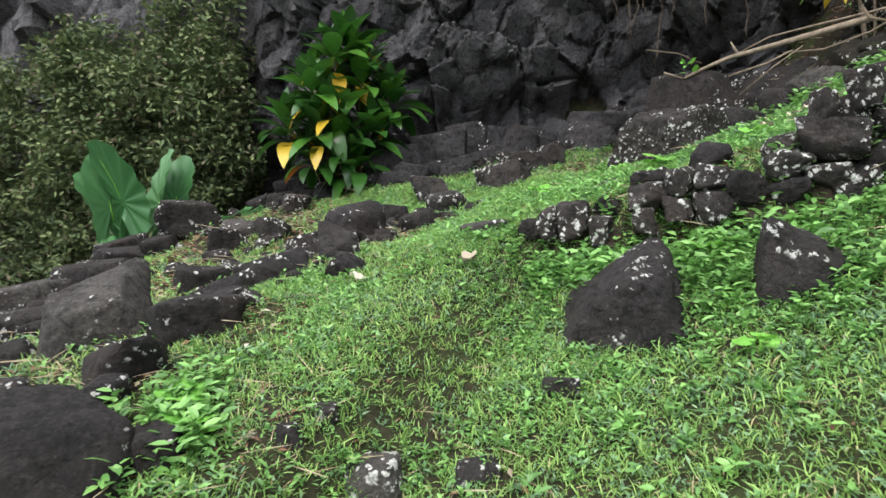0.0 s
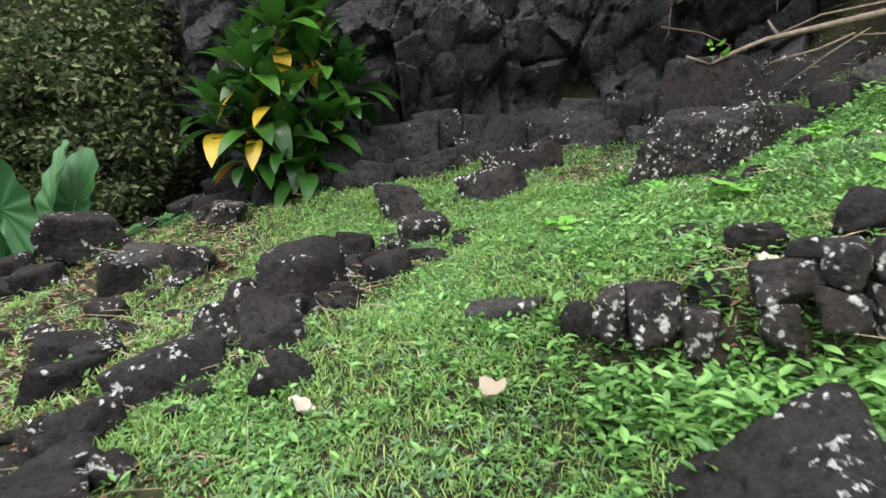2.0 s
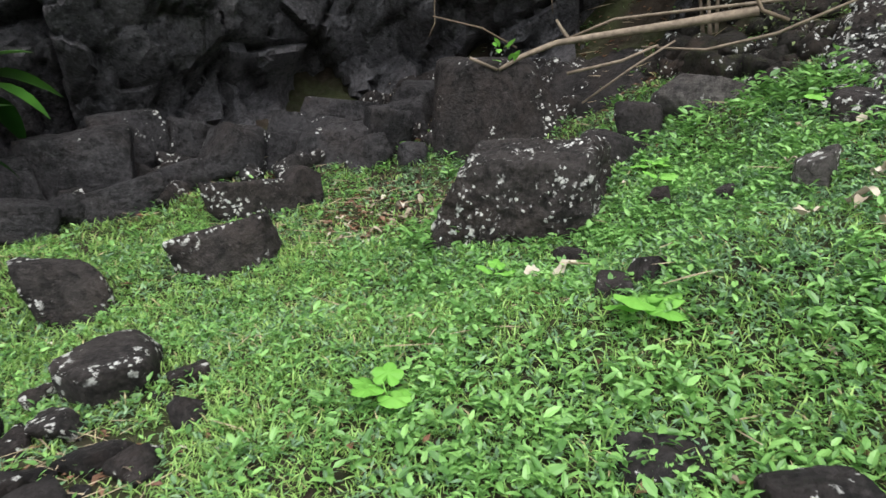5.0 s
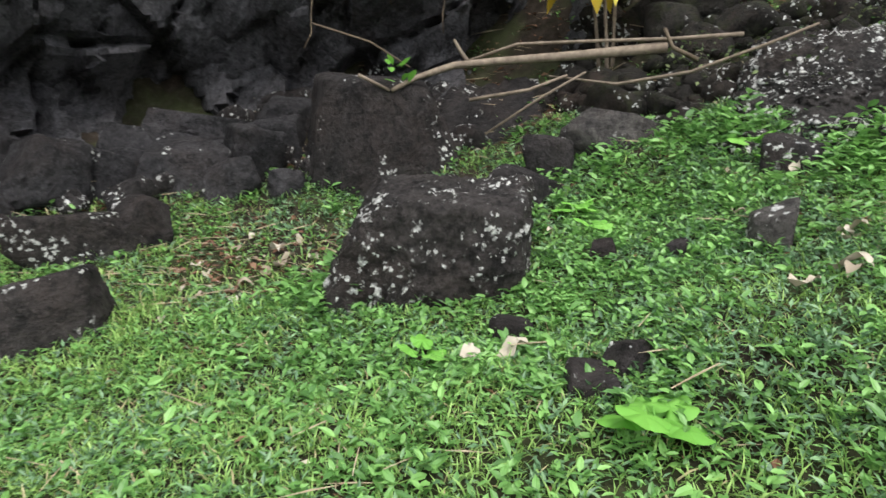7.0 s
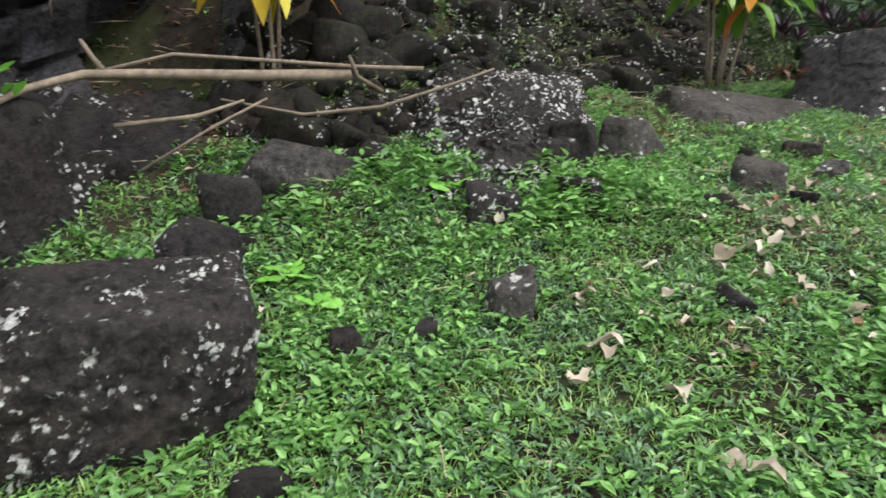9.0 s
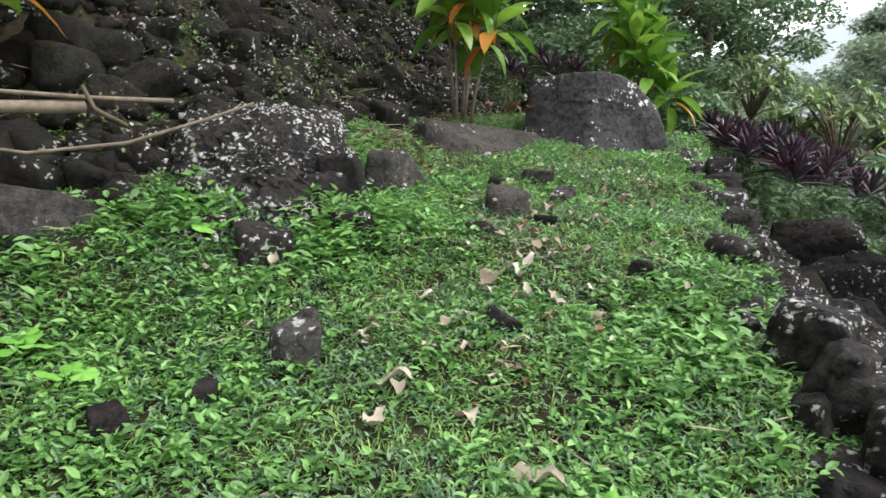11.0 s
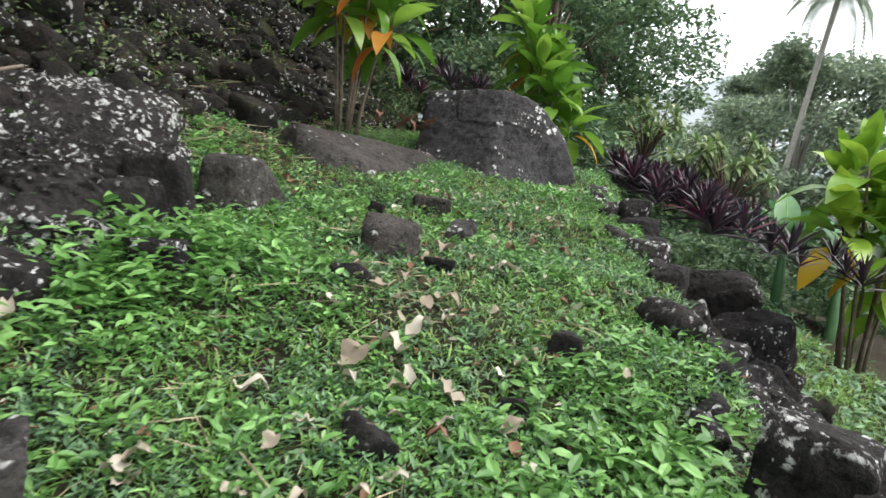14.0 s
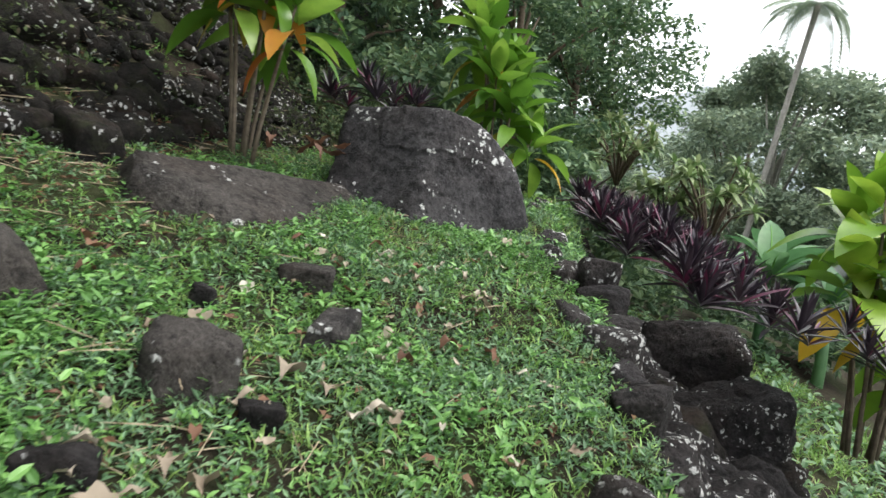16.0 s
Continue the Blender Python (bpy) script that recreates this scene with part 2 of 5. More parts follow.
def leaf_shape(width, fold=0.25, droop=0.2, rows=1, peak=0.45, curl=0.0):
    """A folded leaf of length 1 along +x: rows+1 spans of quads with pointed ends."""
    v, f = [], []
    ts = [k / (rows + 1) for k in range(rows + 2)]
    for t in ts:
        w = width * (math.sin(math.pi * t ** (math.log(0.5) / math.log(peak))) ** 0.8 if 0 < t < 1 else 0.0)
        z = -droop * t * t + 0.1 * t
        x = t * (1 - 0.25 * droop * t)
        for s in (-1, 0, 1):
            v.append((x, s * w * math.cos(curl), z + abs(s) * w * fold))
    n = len(ts)
    for k in range(n - 1):
        for s in (0, 1):
            a = 3 * k + s
            f.append((a, a + 1, a + 4, a + 3))
    return np.array(v), np.array(f)


def tube(points, radii, sides=8):
    """Verts and faces of a tube along points."""
    v, f = [], []
    pts = [Vector(p) for p in points]
    for k, p in enumerate(pts):
        d = (pts[min(k + 1, len(pts) - 1)] - pts[max(k - 1, 0)]).normalized()
        a = d.orthogonal().normalized()
        if k:
            a = (last - d * last.dot(d)).normalized()
        last = a
        b = d.cross(a)
        for s in range(sides):
            ang = 2 * math.pi * s / sides
            v.append(p + (a * math.cos(ang) + b * math.sin(ang)) * radii[k])
    for k in range(len(pts) - 1):
        for s in range(sides):
            t = (s + 1) % sides
            f.append((k * sides + s, k * sides + t, (k + 1) * sides + t, (k + 1) * sides + s))
    end = len(v)
    v += [pts[0], pts[-1]]
    for s in range(sides):
        t = (s + 1) % sides
        f.append((end, t, s, s))
        f.append((end + 1, end - sides - 0 + s, end - sides + t, end - sides + t))
    return [tuple(p) for p in v], f


def tube_mesh(name, points, radii, mat, sides=8):
    me = bpy.data.meshes.new(name)
    v, f = tube(points, radii, sides)
    me.from_pydata(v, [], [tuple(dict.fromkeys(q)) for q in f])
    me.polygons.foreach_set("use_smooth", [True] * len(me.polygons))
    me.materials.append(mat)
    return me


# ---- the lie of the land ----
HUMMOCKS = [(-4, 2, .05), (-4, 4.5, .02), (-4, 7, .18), (-4, 9.5, .26), (-1.5, 2, .01), (-1.5, 4.5, .26), (-1.5, 7, -.3),
            (-1.5, 9.5, .02), (1, 2, -.72), (1, 4.5, .04), (1, 7, .01), (1, 9.5, -.06), (3.5, 2, .35), (3.5, 4.5, .19), (3.5, 7, -.23),
            (3.5, 9.5, -.51), (6, 2, .16), (6, 4.5, -.18), (6, 7, .19), (8.5, 2, .45), (8.5, 4.5, -.16), (8.5, 7, .22)]
EDGE = [(0.5, 5.0), (1.0, 4.7), (1.6, 4.42), (2.2, 4.12), (2.8, 4.0), (3.4, 3.85), (4.0, 3.58), (4.75, 3.28), (5.5, 2.98), (7.0, 2.27), (8.8, 1.42), (11.0, 0.05), (16.0, -3.3)]
CLIFF = [(-16, 17.5), (-9, 15.5), (-5, 13.6), (-2.2, 12.6), (0.5, 12.1), (3.0, 12.1), (4.5, 11.2), (5.6, 10.2), (6.8, 9.5), (8.2, 8.9), (9.6, 8.0), (11.2, 6.8), (13.5, 5.2), (18, 3.0), (30, 0)]


def along(line, x, y):
    """Signed distance to a polyline (positive to its left) and the length along it."""
    best, side, run = np.full(np.shape(x), 1e9), np.zeros(np.shape(x)), np.zeros(np.shape(x))
    done = 0.0
    for k, ((ax, ay), (bx, by)) in enumerate(zip(line, line[1:])):
        dx, dy = bx - ax, by - ay
        n = math.hypot(dx, dy)
        t = np.clip(((x - ax) * dx + (y - ay) * dy) / n**2, 0, 1)
        d = np.hypot(x - ax - t * dx, y - ay - t * dy)
        s = dx * (y - ay) - dy * (x - ax)
        near = d < best - 1e-9
        best, side, run = np.where(near, d, best), np.where(near, np.sign(s), side), np.where(near, done + t * n, run)
        done += n
    return best * np.where(side == 0, 1, side), run


def smooth(a, b, v):
    t = np.clip((v - a) / (b - a), 0, 1)
    return t * t * (3 - 2 * t)


def height(x, y):
    """The ground's height."""
    x, y = np.asarray(x, float), np.asarray(y, float)
    cx, cy = np.clip(x, -7, 12), np.clip(y, -2, 13)
    z = 0.444 + 0.24 * cx + 0.128 * cy
    for a, b, h in HUMMOCKS:
        z = z + h * np.exp(-((cx - a) ** 2 + (cy - b) ** 2) / 8.0)
    z = z + 0.035 * np.sin(2.1 * x + 1.3 * y) * np.sin(1.7 * y - 0.8 * x) + 0.02 * np.sin(5.3 * x - 2.2 * y) + 0.018 * np.sin(4.1 * y + 3.0 * x)
    d, run = along(EDGE, x, y)
    drop = 0.34 * smooth(0.0, 0.5, run) + 0.62 * smooth(2.4, 5.5, run) + 0.3 * smooth(5.5, 9, run)
    low = smooth(0.06, -0.14, d)
    z = z - low * (drop + smooth(2.5, 6, run) * 0.2 * np.clip(-d - 0.15, 0, 40))
    e, _ = along(CLIFF, x, y)
    z = z + 1.5 * smooth(-2.4, 0.2, e) * smooth(5.8, 7.2, x) + (8.0 - 5.0 * smooth(10, 15, x)) * smooth(1.0, 3.2, e) + 0.3 * np.clip(e - 3, 0, 120)
    far = smooth(14, 60, np.hypot(x - 3, y - 5))
    z = z - far * 2.0 * smooth(0, -20, y - 5) + 0.12 * np.clip(np.hypot(x, y) - 90, 0, 300) * far
    z = z - 2.2 * smooth(-5, -14, x) * smooth(18, 8, y)
    return z


def ground_z(x, y):
    return float(height(x, y))


def ground():
    n, k, reach = 145, 6.6, 900.0
    u = np.linspace(-1, 1, 2 * n + 1)
    s = np.sinh(k * u) / math.sinh(k) * reach
    gx, gy = np.meshgrid(s + 2.6, s + 5.6)
    gz = height(gx, gy)
    w = 2 * n + 1
    i = np.arange(w * w).reshape(w, w)
    f = np.stack([i[:-1, :-1], i[:-1, 1:], i[1:, 1:], i[1:, :-1]], -1).reshape(-1, 4)
    me = raw_mesh("ground", np.stack([gx, gy, gz], -1).reshape(-1, 3), f, SOIL)
    tagged(new("ground", me), "brown soil slope under grass, weeds and leaf litter", "ground", kind="structure")


ground()


# ---- cliff ----
def cliff_mesh():
    pts = np.array(CLIFF, float)
    seg = np.hypot(*np.diff(pts, axis=0).T)
    run = np.r_[0, np.cumsum(seg)]
    ss = np.unique(np.r_[np.arange(0, 8, 0.35), np.arange(8, 29, 0.06), np.arange(30, run[-1], 0.4), run[-1]])
    hs = np.r_[np.arange(-0.8, 3.9, 0.06), np.arange(3.9, 12, 0.4)]
    bx, by = np.interp(ss, run, pts[:, 0]), np.interp(ss, run, pts[:, 1])
    tx, ty = np.gradient(bx, ss), np.gradient(by, ss)
    for a in (tx, ty):
        a[:] = np.convolve(np.pad(a, 12, mode="edge"), np.ones(25) / 25, "valid")
    verts = []
    base = height(bx - 0.0 * ty, by - 0.7)
    for j, s in enumerate(ss):
        nx, ny = ty[j], -tx[j]
        for h in hs:
            p = Vector((s * 0.9, h * 0.75, 3.1))
            wob = 0.25 * noise.noise(p * 1.3)
            f1, pt = noise.voronoi(Vector((s * 0.75 + wob, h * 0.5, 1.7)))
            c1 = Vector((round(pt[0].x * 31), round(pt[0].y * 17), 4))
            block = noise.cell(c1) * 0.42 + (noise.cell(c1 * 1.7) - 0.1) * 0.5 * (s * 0.75 - pt[0].x) + (noise.cell(c1 * 2.3)) * 0.55 * (h * 0.5 - pt[0].y)
            g1, pu = noise.voronoi(Vector((s * 2.3 + 7, h * 1.9 + wob, 0.4)))
            c2 = Vector((round(pu[0].x * 23), round(pu[0].y * 29), 9))
            small = noise.cell(c2) * 0.15 + noise.cell(c2 * 1.9) * 0.32 * (s * 2.3 + 7 - pu[0].x) + noise.cell(c2 * 2.9) * 0.34 * (h * 1.9 - pu[0].y)
            crack = -0.22 * max(0.0, 0.07 - (f1[1] - f1[0])) / 0.07 - 0.06 * max(0.0, 0.10 - (g1[1] - g1[0])) / 0.10
            o = block + small + crack + 0.2 * noise.noise(p * 1.0) + 0.05 * noise.noise(p * 4.3) + 0.035 * noise.noise(p * 9) + 0.02 * noise.noise(p * 19)
            cave = -0.45 * math.exp(-((s - 21.0) / 2.2) ** 2 - ((h - 0.9) / 0.6) ** 2) - 0.5 * math.exp(-((h - 0.7) / 0.45) ** 2) * (1 if s > 14 else 0.4)
            lean = 0.16 * max(h - 1.2, 0) if h < 6 else 0.77 - 0.25 * (h - 6)
            off = o + cave + lean - 0.1
            verts.append((bx[j] + nx * off, by[j] + ny * off, base[j] + h))
    n, k = len(ss), len(hs)
    i = np.arange(n * k).reshape(n, k)
    f = np.stack([i[:-1, :-1], i[1:, :-1], i[1:, 1:], i[:-1, 1:]], -1).reshape(-1, 4)
    me = raw_mesh("cliff", verts, f, ROCK_CLIFF, False)
    tagged(new("cliff", me), "dark grey basalt cliff with cracks, blocks and hollows", "cliff", kind="structure")


cliff_mesh()


# ---- rocks ----
ICO = {}


def ico(level):
    if level not in ICO:
        bm = bmesh.new()
        bmesh.ops.create_icosphere(bm, subdivisions=level, radius=1.0)
        bm.verts.ensure_lookup_table()
        ICO[level] = np.array([v.co[:] for v in bm.verts]), np.array([[v.index for v in f.verts] for f in bm.faces])
        bm.free()
    return ICO[level]


def faceted(u, planes, p):
    """How far a block cut by planes (nx, ny, nz, distance) reaches along unit directions, its edges rounded by p."""
    n = np.array([q[:3] for q in planes], float)
    d = np.array([q[3] for q in planes], float)
    n /= np.linalg.norm(n, axis=1, keepdims=True)
    return (np.maximum(u @ n.T, 0) / d) ** p @ np.ones(len(d))


def weathered(u, reach, seed, level, rough, crag=0.0):
    """Lumps, broken ledges and pits on a block; crag adds ridges and hollows."""
    off = Vector(np.random.default_rng(seed + 7).uniform(0, 50, 3))
    v = u * reach[:, None]
    scale = 1.0 / float(np.mean(reach))

    def relief(p):
        q = Vector(p) * scale + off
        bend = 0.15 * noise.noise(q * 3.1)
        w = noise.noise(q * 1.3) * 0.04 + noise.noise(q * 2.9) * 0.035 + 0.035 * noise.cell(q * 1.6 + Vector((bend, bend, bend)))
        w += 0.035 * (0.4 - abs(noise.noise(q * 4.6))) + noise.noise(q * 9) * 0.03
        if level > 3:
            w += noise.noise(q * 17) * 0.02 - 0.04 * max(0.0, noise.noise(q * 11 + off) - 0.15)
        if level > 5:
            w += noise.noise(q * 34) * 0.012
        if crag:
            w += crag * (0.10 * (0.3 - abs(noise.noise(q * 3.7 + off))) + 0.08 * (0.3 - abs(noise.noise(q * 7.5))) + 0.05 * (0.3 - abs(noise.noise(q * 15))) + 0.03 * noise.noise(q * 29))
        return w

    return v * (1 + rough * np.array([relief(p) for p in v]))[:, None]


def rock_mesh(size, seed, mat, level=4, cuts=8, rough=1.0, boxy=0.35):
    """A broken basalt block: a skewed box with corners split off along flats, weathered."""
    rnd = np.random.default_rng(seed)
    u, f = ico(level)
    axes = np.concatenate([np.eye(3), -np.eye(3)]) + rnd.normal(0, 0.30 - 0.2 * boxy, (6, 3))
    planes = [(*n, rnd.uniform(.82, 1)) for n in axes]
    for _ in range(min(cuts, 9)):
        n = rnd.normal(size=3)
        planes.append((*(n / np.linalg.norm(n)), rnd.uniform(0.88, 1.14) + 0.12 * boxy))
    p = 16 + 14 * boxy
    v = weathered(u, faceted(u, planes, p) ** (-1 / p), seed, level, rough * 0.8)
    v *= np.array(size) / (v.max(0) - v.min(0))
    v -= (v.max(0) + v.min(0)) / 2
    return raw_mesh("rock", v, f, mat, level > 2)


def boulder(label, x, y, z, yaw, planes, seed, mat, rough=0.7, p=26, level=6, crag=0.0):
    """A large block cut by planes in its own axes (to its side, into the slope, up)."""
    u, f = ico(level)
    v = weathered(u, faceted(u, planes, p) ** (-1 / p), seed, level, rough, crag)
    ob = new("boulder", raw_mesh("boulder", v, f, mat))
    ob.matrix_world = pose(x, y, z, 0, 0, yaw)
    return tagged(ob, label, "rock")


def rock(label, x, y, size, yaw=0, seed=0, mat=None, sunk=0.25, tilt=(0, 0), level=4, cuts=12, top=None, group="", name="rock", boxy=0.35, rough=1.0):
    me = rock_mesh(size, seed, mat or ROCK, level, cuts, rough, boxy)
    z = ground_z(x, y) + size[2] * (0.5 - sunk) if top is None else top - size[2] / 2
    ob = new(name, me)
    ob.matrix_world = pose(x, y, z, tilt[0], tilt[1], yaw)
    return tagged(ob, label, "rock", group)


# the great boulders beside the path
boulder("large dark boulder with white lichen, standing in the weeds", 2.86, 7.92, 1.83, -43,
        [(-.1, -1, .03, .46), (-.87, -.1, .49, .51), (1, -.15, .0, .51), (0, -.3, .95, .43), (0, .25, .97, .43), (.1, -.9, -.3, .5), (.7, -.7, .1, .62), (0, 1, .1, .5), (0, 0, -1, .55)], 61, ROCK_LICHEN, .8, crag=.7)
boulder("upright dark boulder with a lichen streak, below the fallen branch", 3.92, 9.95, 2.48, -36,
        [(-.97, -.2, .16, .6), (.05, -.1, .99, .52), (.9, -.1, .4, .6), (-.5, -.86, .1, .52), (.5, -.85, .15, .5), (0, 1, 0, .5), (0, 0, -1, .75)], 12, ROCK, 0.6, 16, level=5)
boulder("huge square dark boulder with pale veins beside the path", 8.6, 3.13, 3.5, -108,
        [(-.45, -.75, .4, .46), (.35, -.85, .36, .47), (-1, .1, .05, .85), (.93, -.1, .37, .76), (.1, .22, .96, .46), (.65, -.1, .75, .62), (0, 1, 0, .8), (0, 0, -1, .8)], 35, ROCK_SPLIT, 0.6, 26)
boulder("long smooth slab leaning on the bank", 7.95, 4.72, 3.05, -93,
        [(.26, -.32, .91, .215), (-.9, -.3, .3, .78), (.9, -.1, .4, .9), (0, -.95, .3, .66), (0, 1, 0, .8), (-.1, .2, .97, .3), (0, 0, -1, .6)], 34, ROCK_DUSTY, 0.6, level=5)
boulder("large outcrop covered in white lichen below the bank", 5.75, 6.72, 2.75, -83,
        [(0, -.64, .77, .2), (-.25, -.7, .66, .25), (.4, -.6, .69, .23), (0, -.95, .3, .58), (-.95, -.2, .2, .64), (.9, -.3, .3, .44), (0, -.2, .98, .4), (0, 1, 0, .8), (0, 0, -1, .8)], 64, ROCK_CRUST, 1.0, 12, crag=2.2)
boulder("dark brown slab under the fallen branch", 5.0, 9.65, 2.36, -50,
        [(-.1, -.6, .79, .2), (-1, 0, .1, .5), (1, 0, .1, .6), (0, -1, .1, .45), (0, 1, 0, .6), (0, 0, -1, .6)], 71, ROCK, 0.8, level=5)


def stone(label, x, y, wide, deep, tall, top, yaw, seed, mat=None, boxy=0.5, cuts=5, level=5, rough=0.8, tilt=(0, 0), group=""):
    """A rock by its width across and depth along its heading, its height and its top."""
    level = min(level, 4 if max(wide, tall) < .8 else 5)
    return rock(label, x, y, (wide, deep, tall), yaw, seed, mat or ROCK, 0.3, tilt, level, cuts, top, group, "rock", boxy, rough)


rnd = random.Random(40)
for k in range(26):
    t, across = rnd.uniform(0, 1), rnd.uniform(-.66, .45)
    into, up = -.72 + 1.1 * t, -.42 + .84 * t
    size = rnd.uniform(.18, .44)
    stone("knob of lichened rock on the outcrop", 5.75 + .122 * across + .993 * into, 6.72 - .993 * across + .122 * into, size, size * .9, size * .8, 2.75 + up + size * .22, rnd.uniform(-120, -50), 1400 + k, ROCK_CRUST, .3, 7, 4, 1.6, group="knobs of the outcrop")
# beside the path, above
stone("dark stone leaning behind the large boulder", 3.98, 8.22, .62, .5, .55, 2.29, -55, 13, cuts=4)
stone("rounded dark rock with lichen, near the foot of the cliff", 1.43, 10.12, 1.0, .7, .62, 2.0, -12, 14, ROCK_LICHEN)
stone("dark upright end of a lichened rock", 1.78, 10.02, .42, .45, .6, 2.07, -12, 114, ROCK, .7)
stone("low black rock with lichen specks in the grass", 0.9, 9.0, .86, .6, .6, 1.84, -10, 15, ROCK_LICHEN)
stone("leaning pointed stone with a lichened flank in the grass", -0.13, 9.0, .55, .46, .75, 1.76, 0, 16, ROCK_LICHEN, .2, 7, tilt=(-8, -10))
stone("small upright stone with a pale lichen cap", 3.78, 6.4, .26, .22, .46, 2.2, -78, 17, ROCK_PALE, .5, 6)
stone("rounded stone in the weeds by the path", 2.42, 6.36, .22, .2, .26, 1.76, -60, 18, ROCK, .2, 8)
stone("small flat stone beside a rounded one", 2.25, 6.42, .23, .2, .17, 1.68, -57, 19)
stone("low stone in front of the large boulder", 2.54, 7.07, .22, .18, .18, 1.66, -49, 119)
stone("small dark stone in bright weeds", 3.29, 7.06, .16, .14, .24, 1.96, -63, 20)
stone("small dark stone in bright weeds", 3.46, 6.75, .14, .14, .24, 1.98, -70, 21)
stone("brown sloping slab among green weeds", 5.05, 8.08, 1.15, .6, .55, 2.68, -62, 22, ROCK_PALE, .4, 6, tilt=(0, 10))
stone("small dark stone among green weeds", 4.5, 8.42, .42, .35, .38, 2.5, -55, 23)
stone("dark foot stone of the lichened outcrop", 4.85, 6.68, .36, .4, .6, 2.52, -82, 25, ROCK, .6)
stone("low dark stone beside the lichened outcrop", 5.1, 6.13, .36, .28, .26, 2.57, -88, 33)
stone("grey block with lichen beside the bank", 6.08, 5.78, .54, .44, .6, 3.0, -92, 26, ROCK_DUSTY, .6, 4)
stone("lichened stone beside the spotted outcrop", 5.68, 6.2, .42, .4, .45, 2.96, -85, 27, ROCK_LICHEN)
stone("rounded grey stone in the weeds", 5.62, 4.92, .36, .3, .5, 2.75, -98, 28, ROCK_DUSTY, .2, 7, rough=.5)
stone("small pointed dark stone", 6.18, 4.92, .16, .14, .24, 2.8, -90, 128, ROCK, .2, 8)
stone("low stone among herbs", 6.57, 4.4, .3, .24, .24, 2.86, -100, 29, ROCK_DUSTY)
stone("low stone among herbs", 6.0, 4.36, .3, .26, .3, 2.74, -104, 129, ROCK_PALE)
stone("low brown stone in the herbs", 5.13, 5.24, .24, .2, .2, 2.52, -95, 30)
stone("low brown stone in the herbs", 4.48, 4.31, .2, .17, .2, 2.35, -120, 31)
stone("low brown stone in the weeds", 3.85, 5.34, .2, .17, .22, 2.19, -105, 32)
stone("low brown stone in the herbs", 5.36, 4.68, .17, .14, .16, 2.54, -96, 130)
stone("low brown stone in the weeds", 4.1, 4.72, .13, .12, .15, 2.17, -117, 131)
stone("mossy stone on the bank", 8.14, 5.74, .45, .36, .5, 3.58, -80, 132, ROCK_MOSS)
rock("dark boulder buttressing the huge one", 9.5, 2.6, (1.0, 0.9, 1.0), -50, 36, ROCK, top=3.8, cuts=6, name="boulder")
boulder("dark leaning rock half hidden in weeds beside the path", 1.1, 3.74, .7, -16,
        [(-.55, -.2, .8, .21), (.9, -.2, .3, .27), (-.75, -.2, .4, .3), (-.1, -1, .2, .24), (.25, -.5, .8, .26), (0, 1, 0, .25), (0, 0, -1, .35)], 37, ROCK, 0.9, 18, 5, .5)
stone("broad dark angular rock half hidden in weeds", 1.95, 3.36, .56, .42, .75, 1.19, -30, 2038, ROCK, .1, 8, tilt=(0, 8), rough=.7)
stone("small dark rock in the grass", 0.55, 3.17, .2, .16, .15, .48, -10, 39)
stone("flat stone set in the path", 0.34, 5.08, .42, .28, .16, 1.22, -12, 40, ROCK_PALE, .7)
stone("low stone in the grass above the wall", 1.5, 5.46, .32, .26, .18, 1.48, -36, 41)
stone("flat stone set in the path", -0.43, 2.84, .31, .26, .2, .25, 9, 42, ROCK_PALE, .6)
stone("flat stone set in the path", 0.07, 2.82, .23, .2, .18, .22, 0, 43)

rnd = random.Random(4)
# rocks that edge the path on its lower side
LOWER = "dark rock with lichen along the lower edge of the path"
for k, row in enumerate(((-0.9, 6.5, .68, .5, .7, 1.42, 12), (-0.6, 7.48, .38, .3, .42, 1.35, 5), (-0.94, 5.48, .4, .32, .5, 1.28, 12), (-1.36, 5.85, .38, .3, .4, 1.15, 17), (-1.49, 5.3, .68, .5, .45, 1.07, 21), (-1.71, 4.83, .34, .28, .4, .98, 28))):
    stone(LOWER, *row, 900 + k, ROCK_LICHEN if k == 3 else ROCK, .4, 6, rough=.6, group="rocks along the lower edge")
for k, row in enumerate(((-1.6, 4.41, .37, .3, .32, .91, 30), (-0.29, 6.64, .42, .34, .34, 1.29, 1), (0.05, 7.65, .53, .42, .42, 1.46, -2), (-1.39, 6.75, .41, .32, .34, 1.13, 16), (-0.78, 5.04, .25, .2, .32, 1.05, 11), (0.33, 7.1, .18, .15, .22, 1.32, -7))):
    stone(LOWER, *row, 920 + k, ROCK_LICHEN if k in (2, 3) else ROCK, .4, 6, group="rocks along the lower edge")
for k, row in enumerate(((-1.08, 5.85, .52, .44, .4, 1.17, 19), (-0.41, 6.95, .3, .25, .25, 1.25, 4), (-1.74, 2.62, .66, .6, .75, .74, 33), (-1.87, 3.47, .5, .4, .45, .8, 28), (-1.36, 2.72, .25, .2, .32, .53, 27), (-1.68, 4.09, .64, .5, .42, .92, 22))):
    stone(LOWER, *row, 940 + k, ROCK, .5, 6, rough=.6, group="rocks along the lower edge")
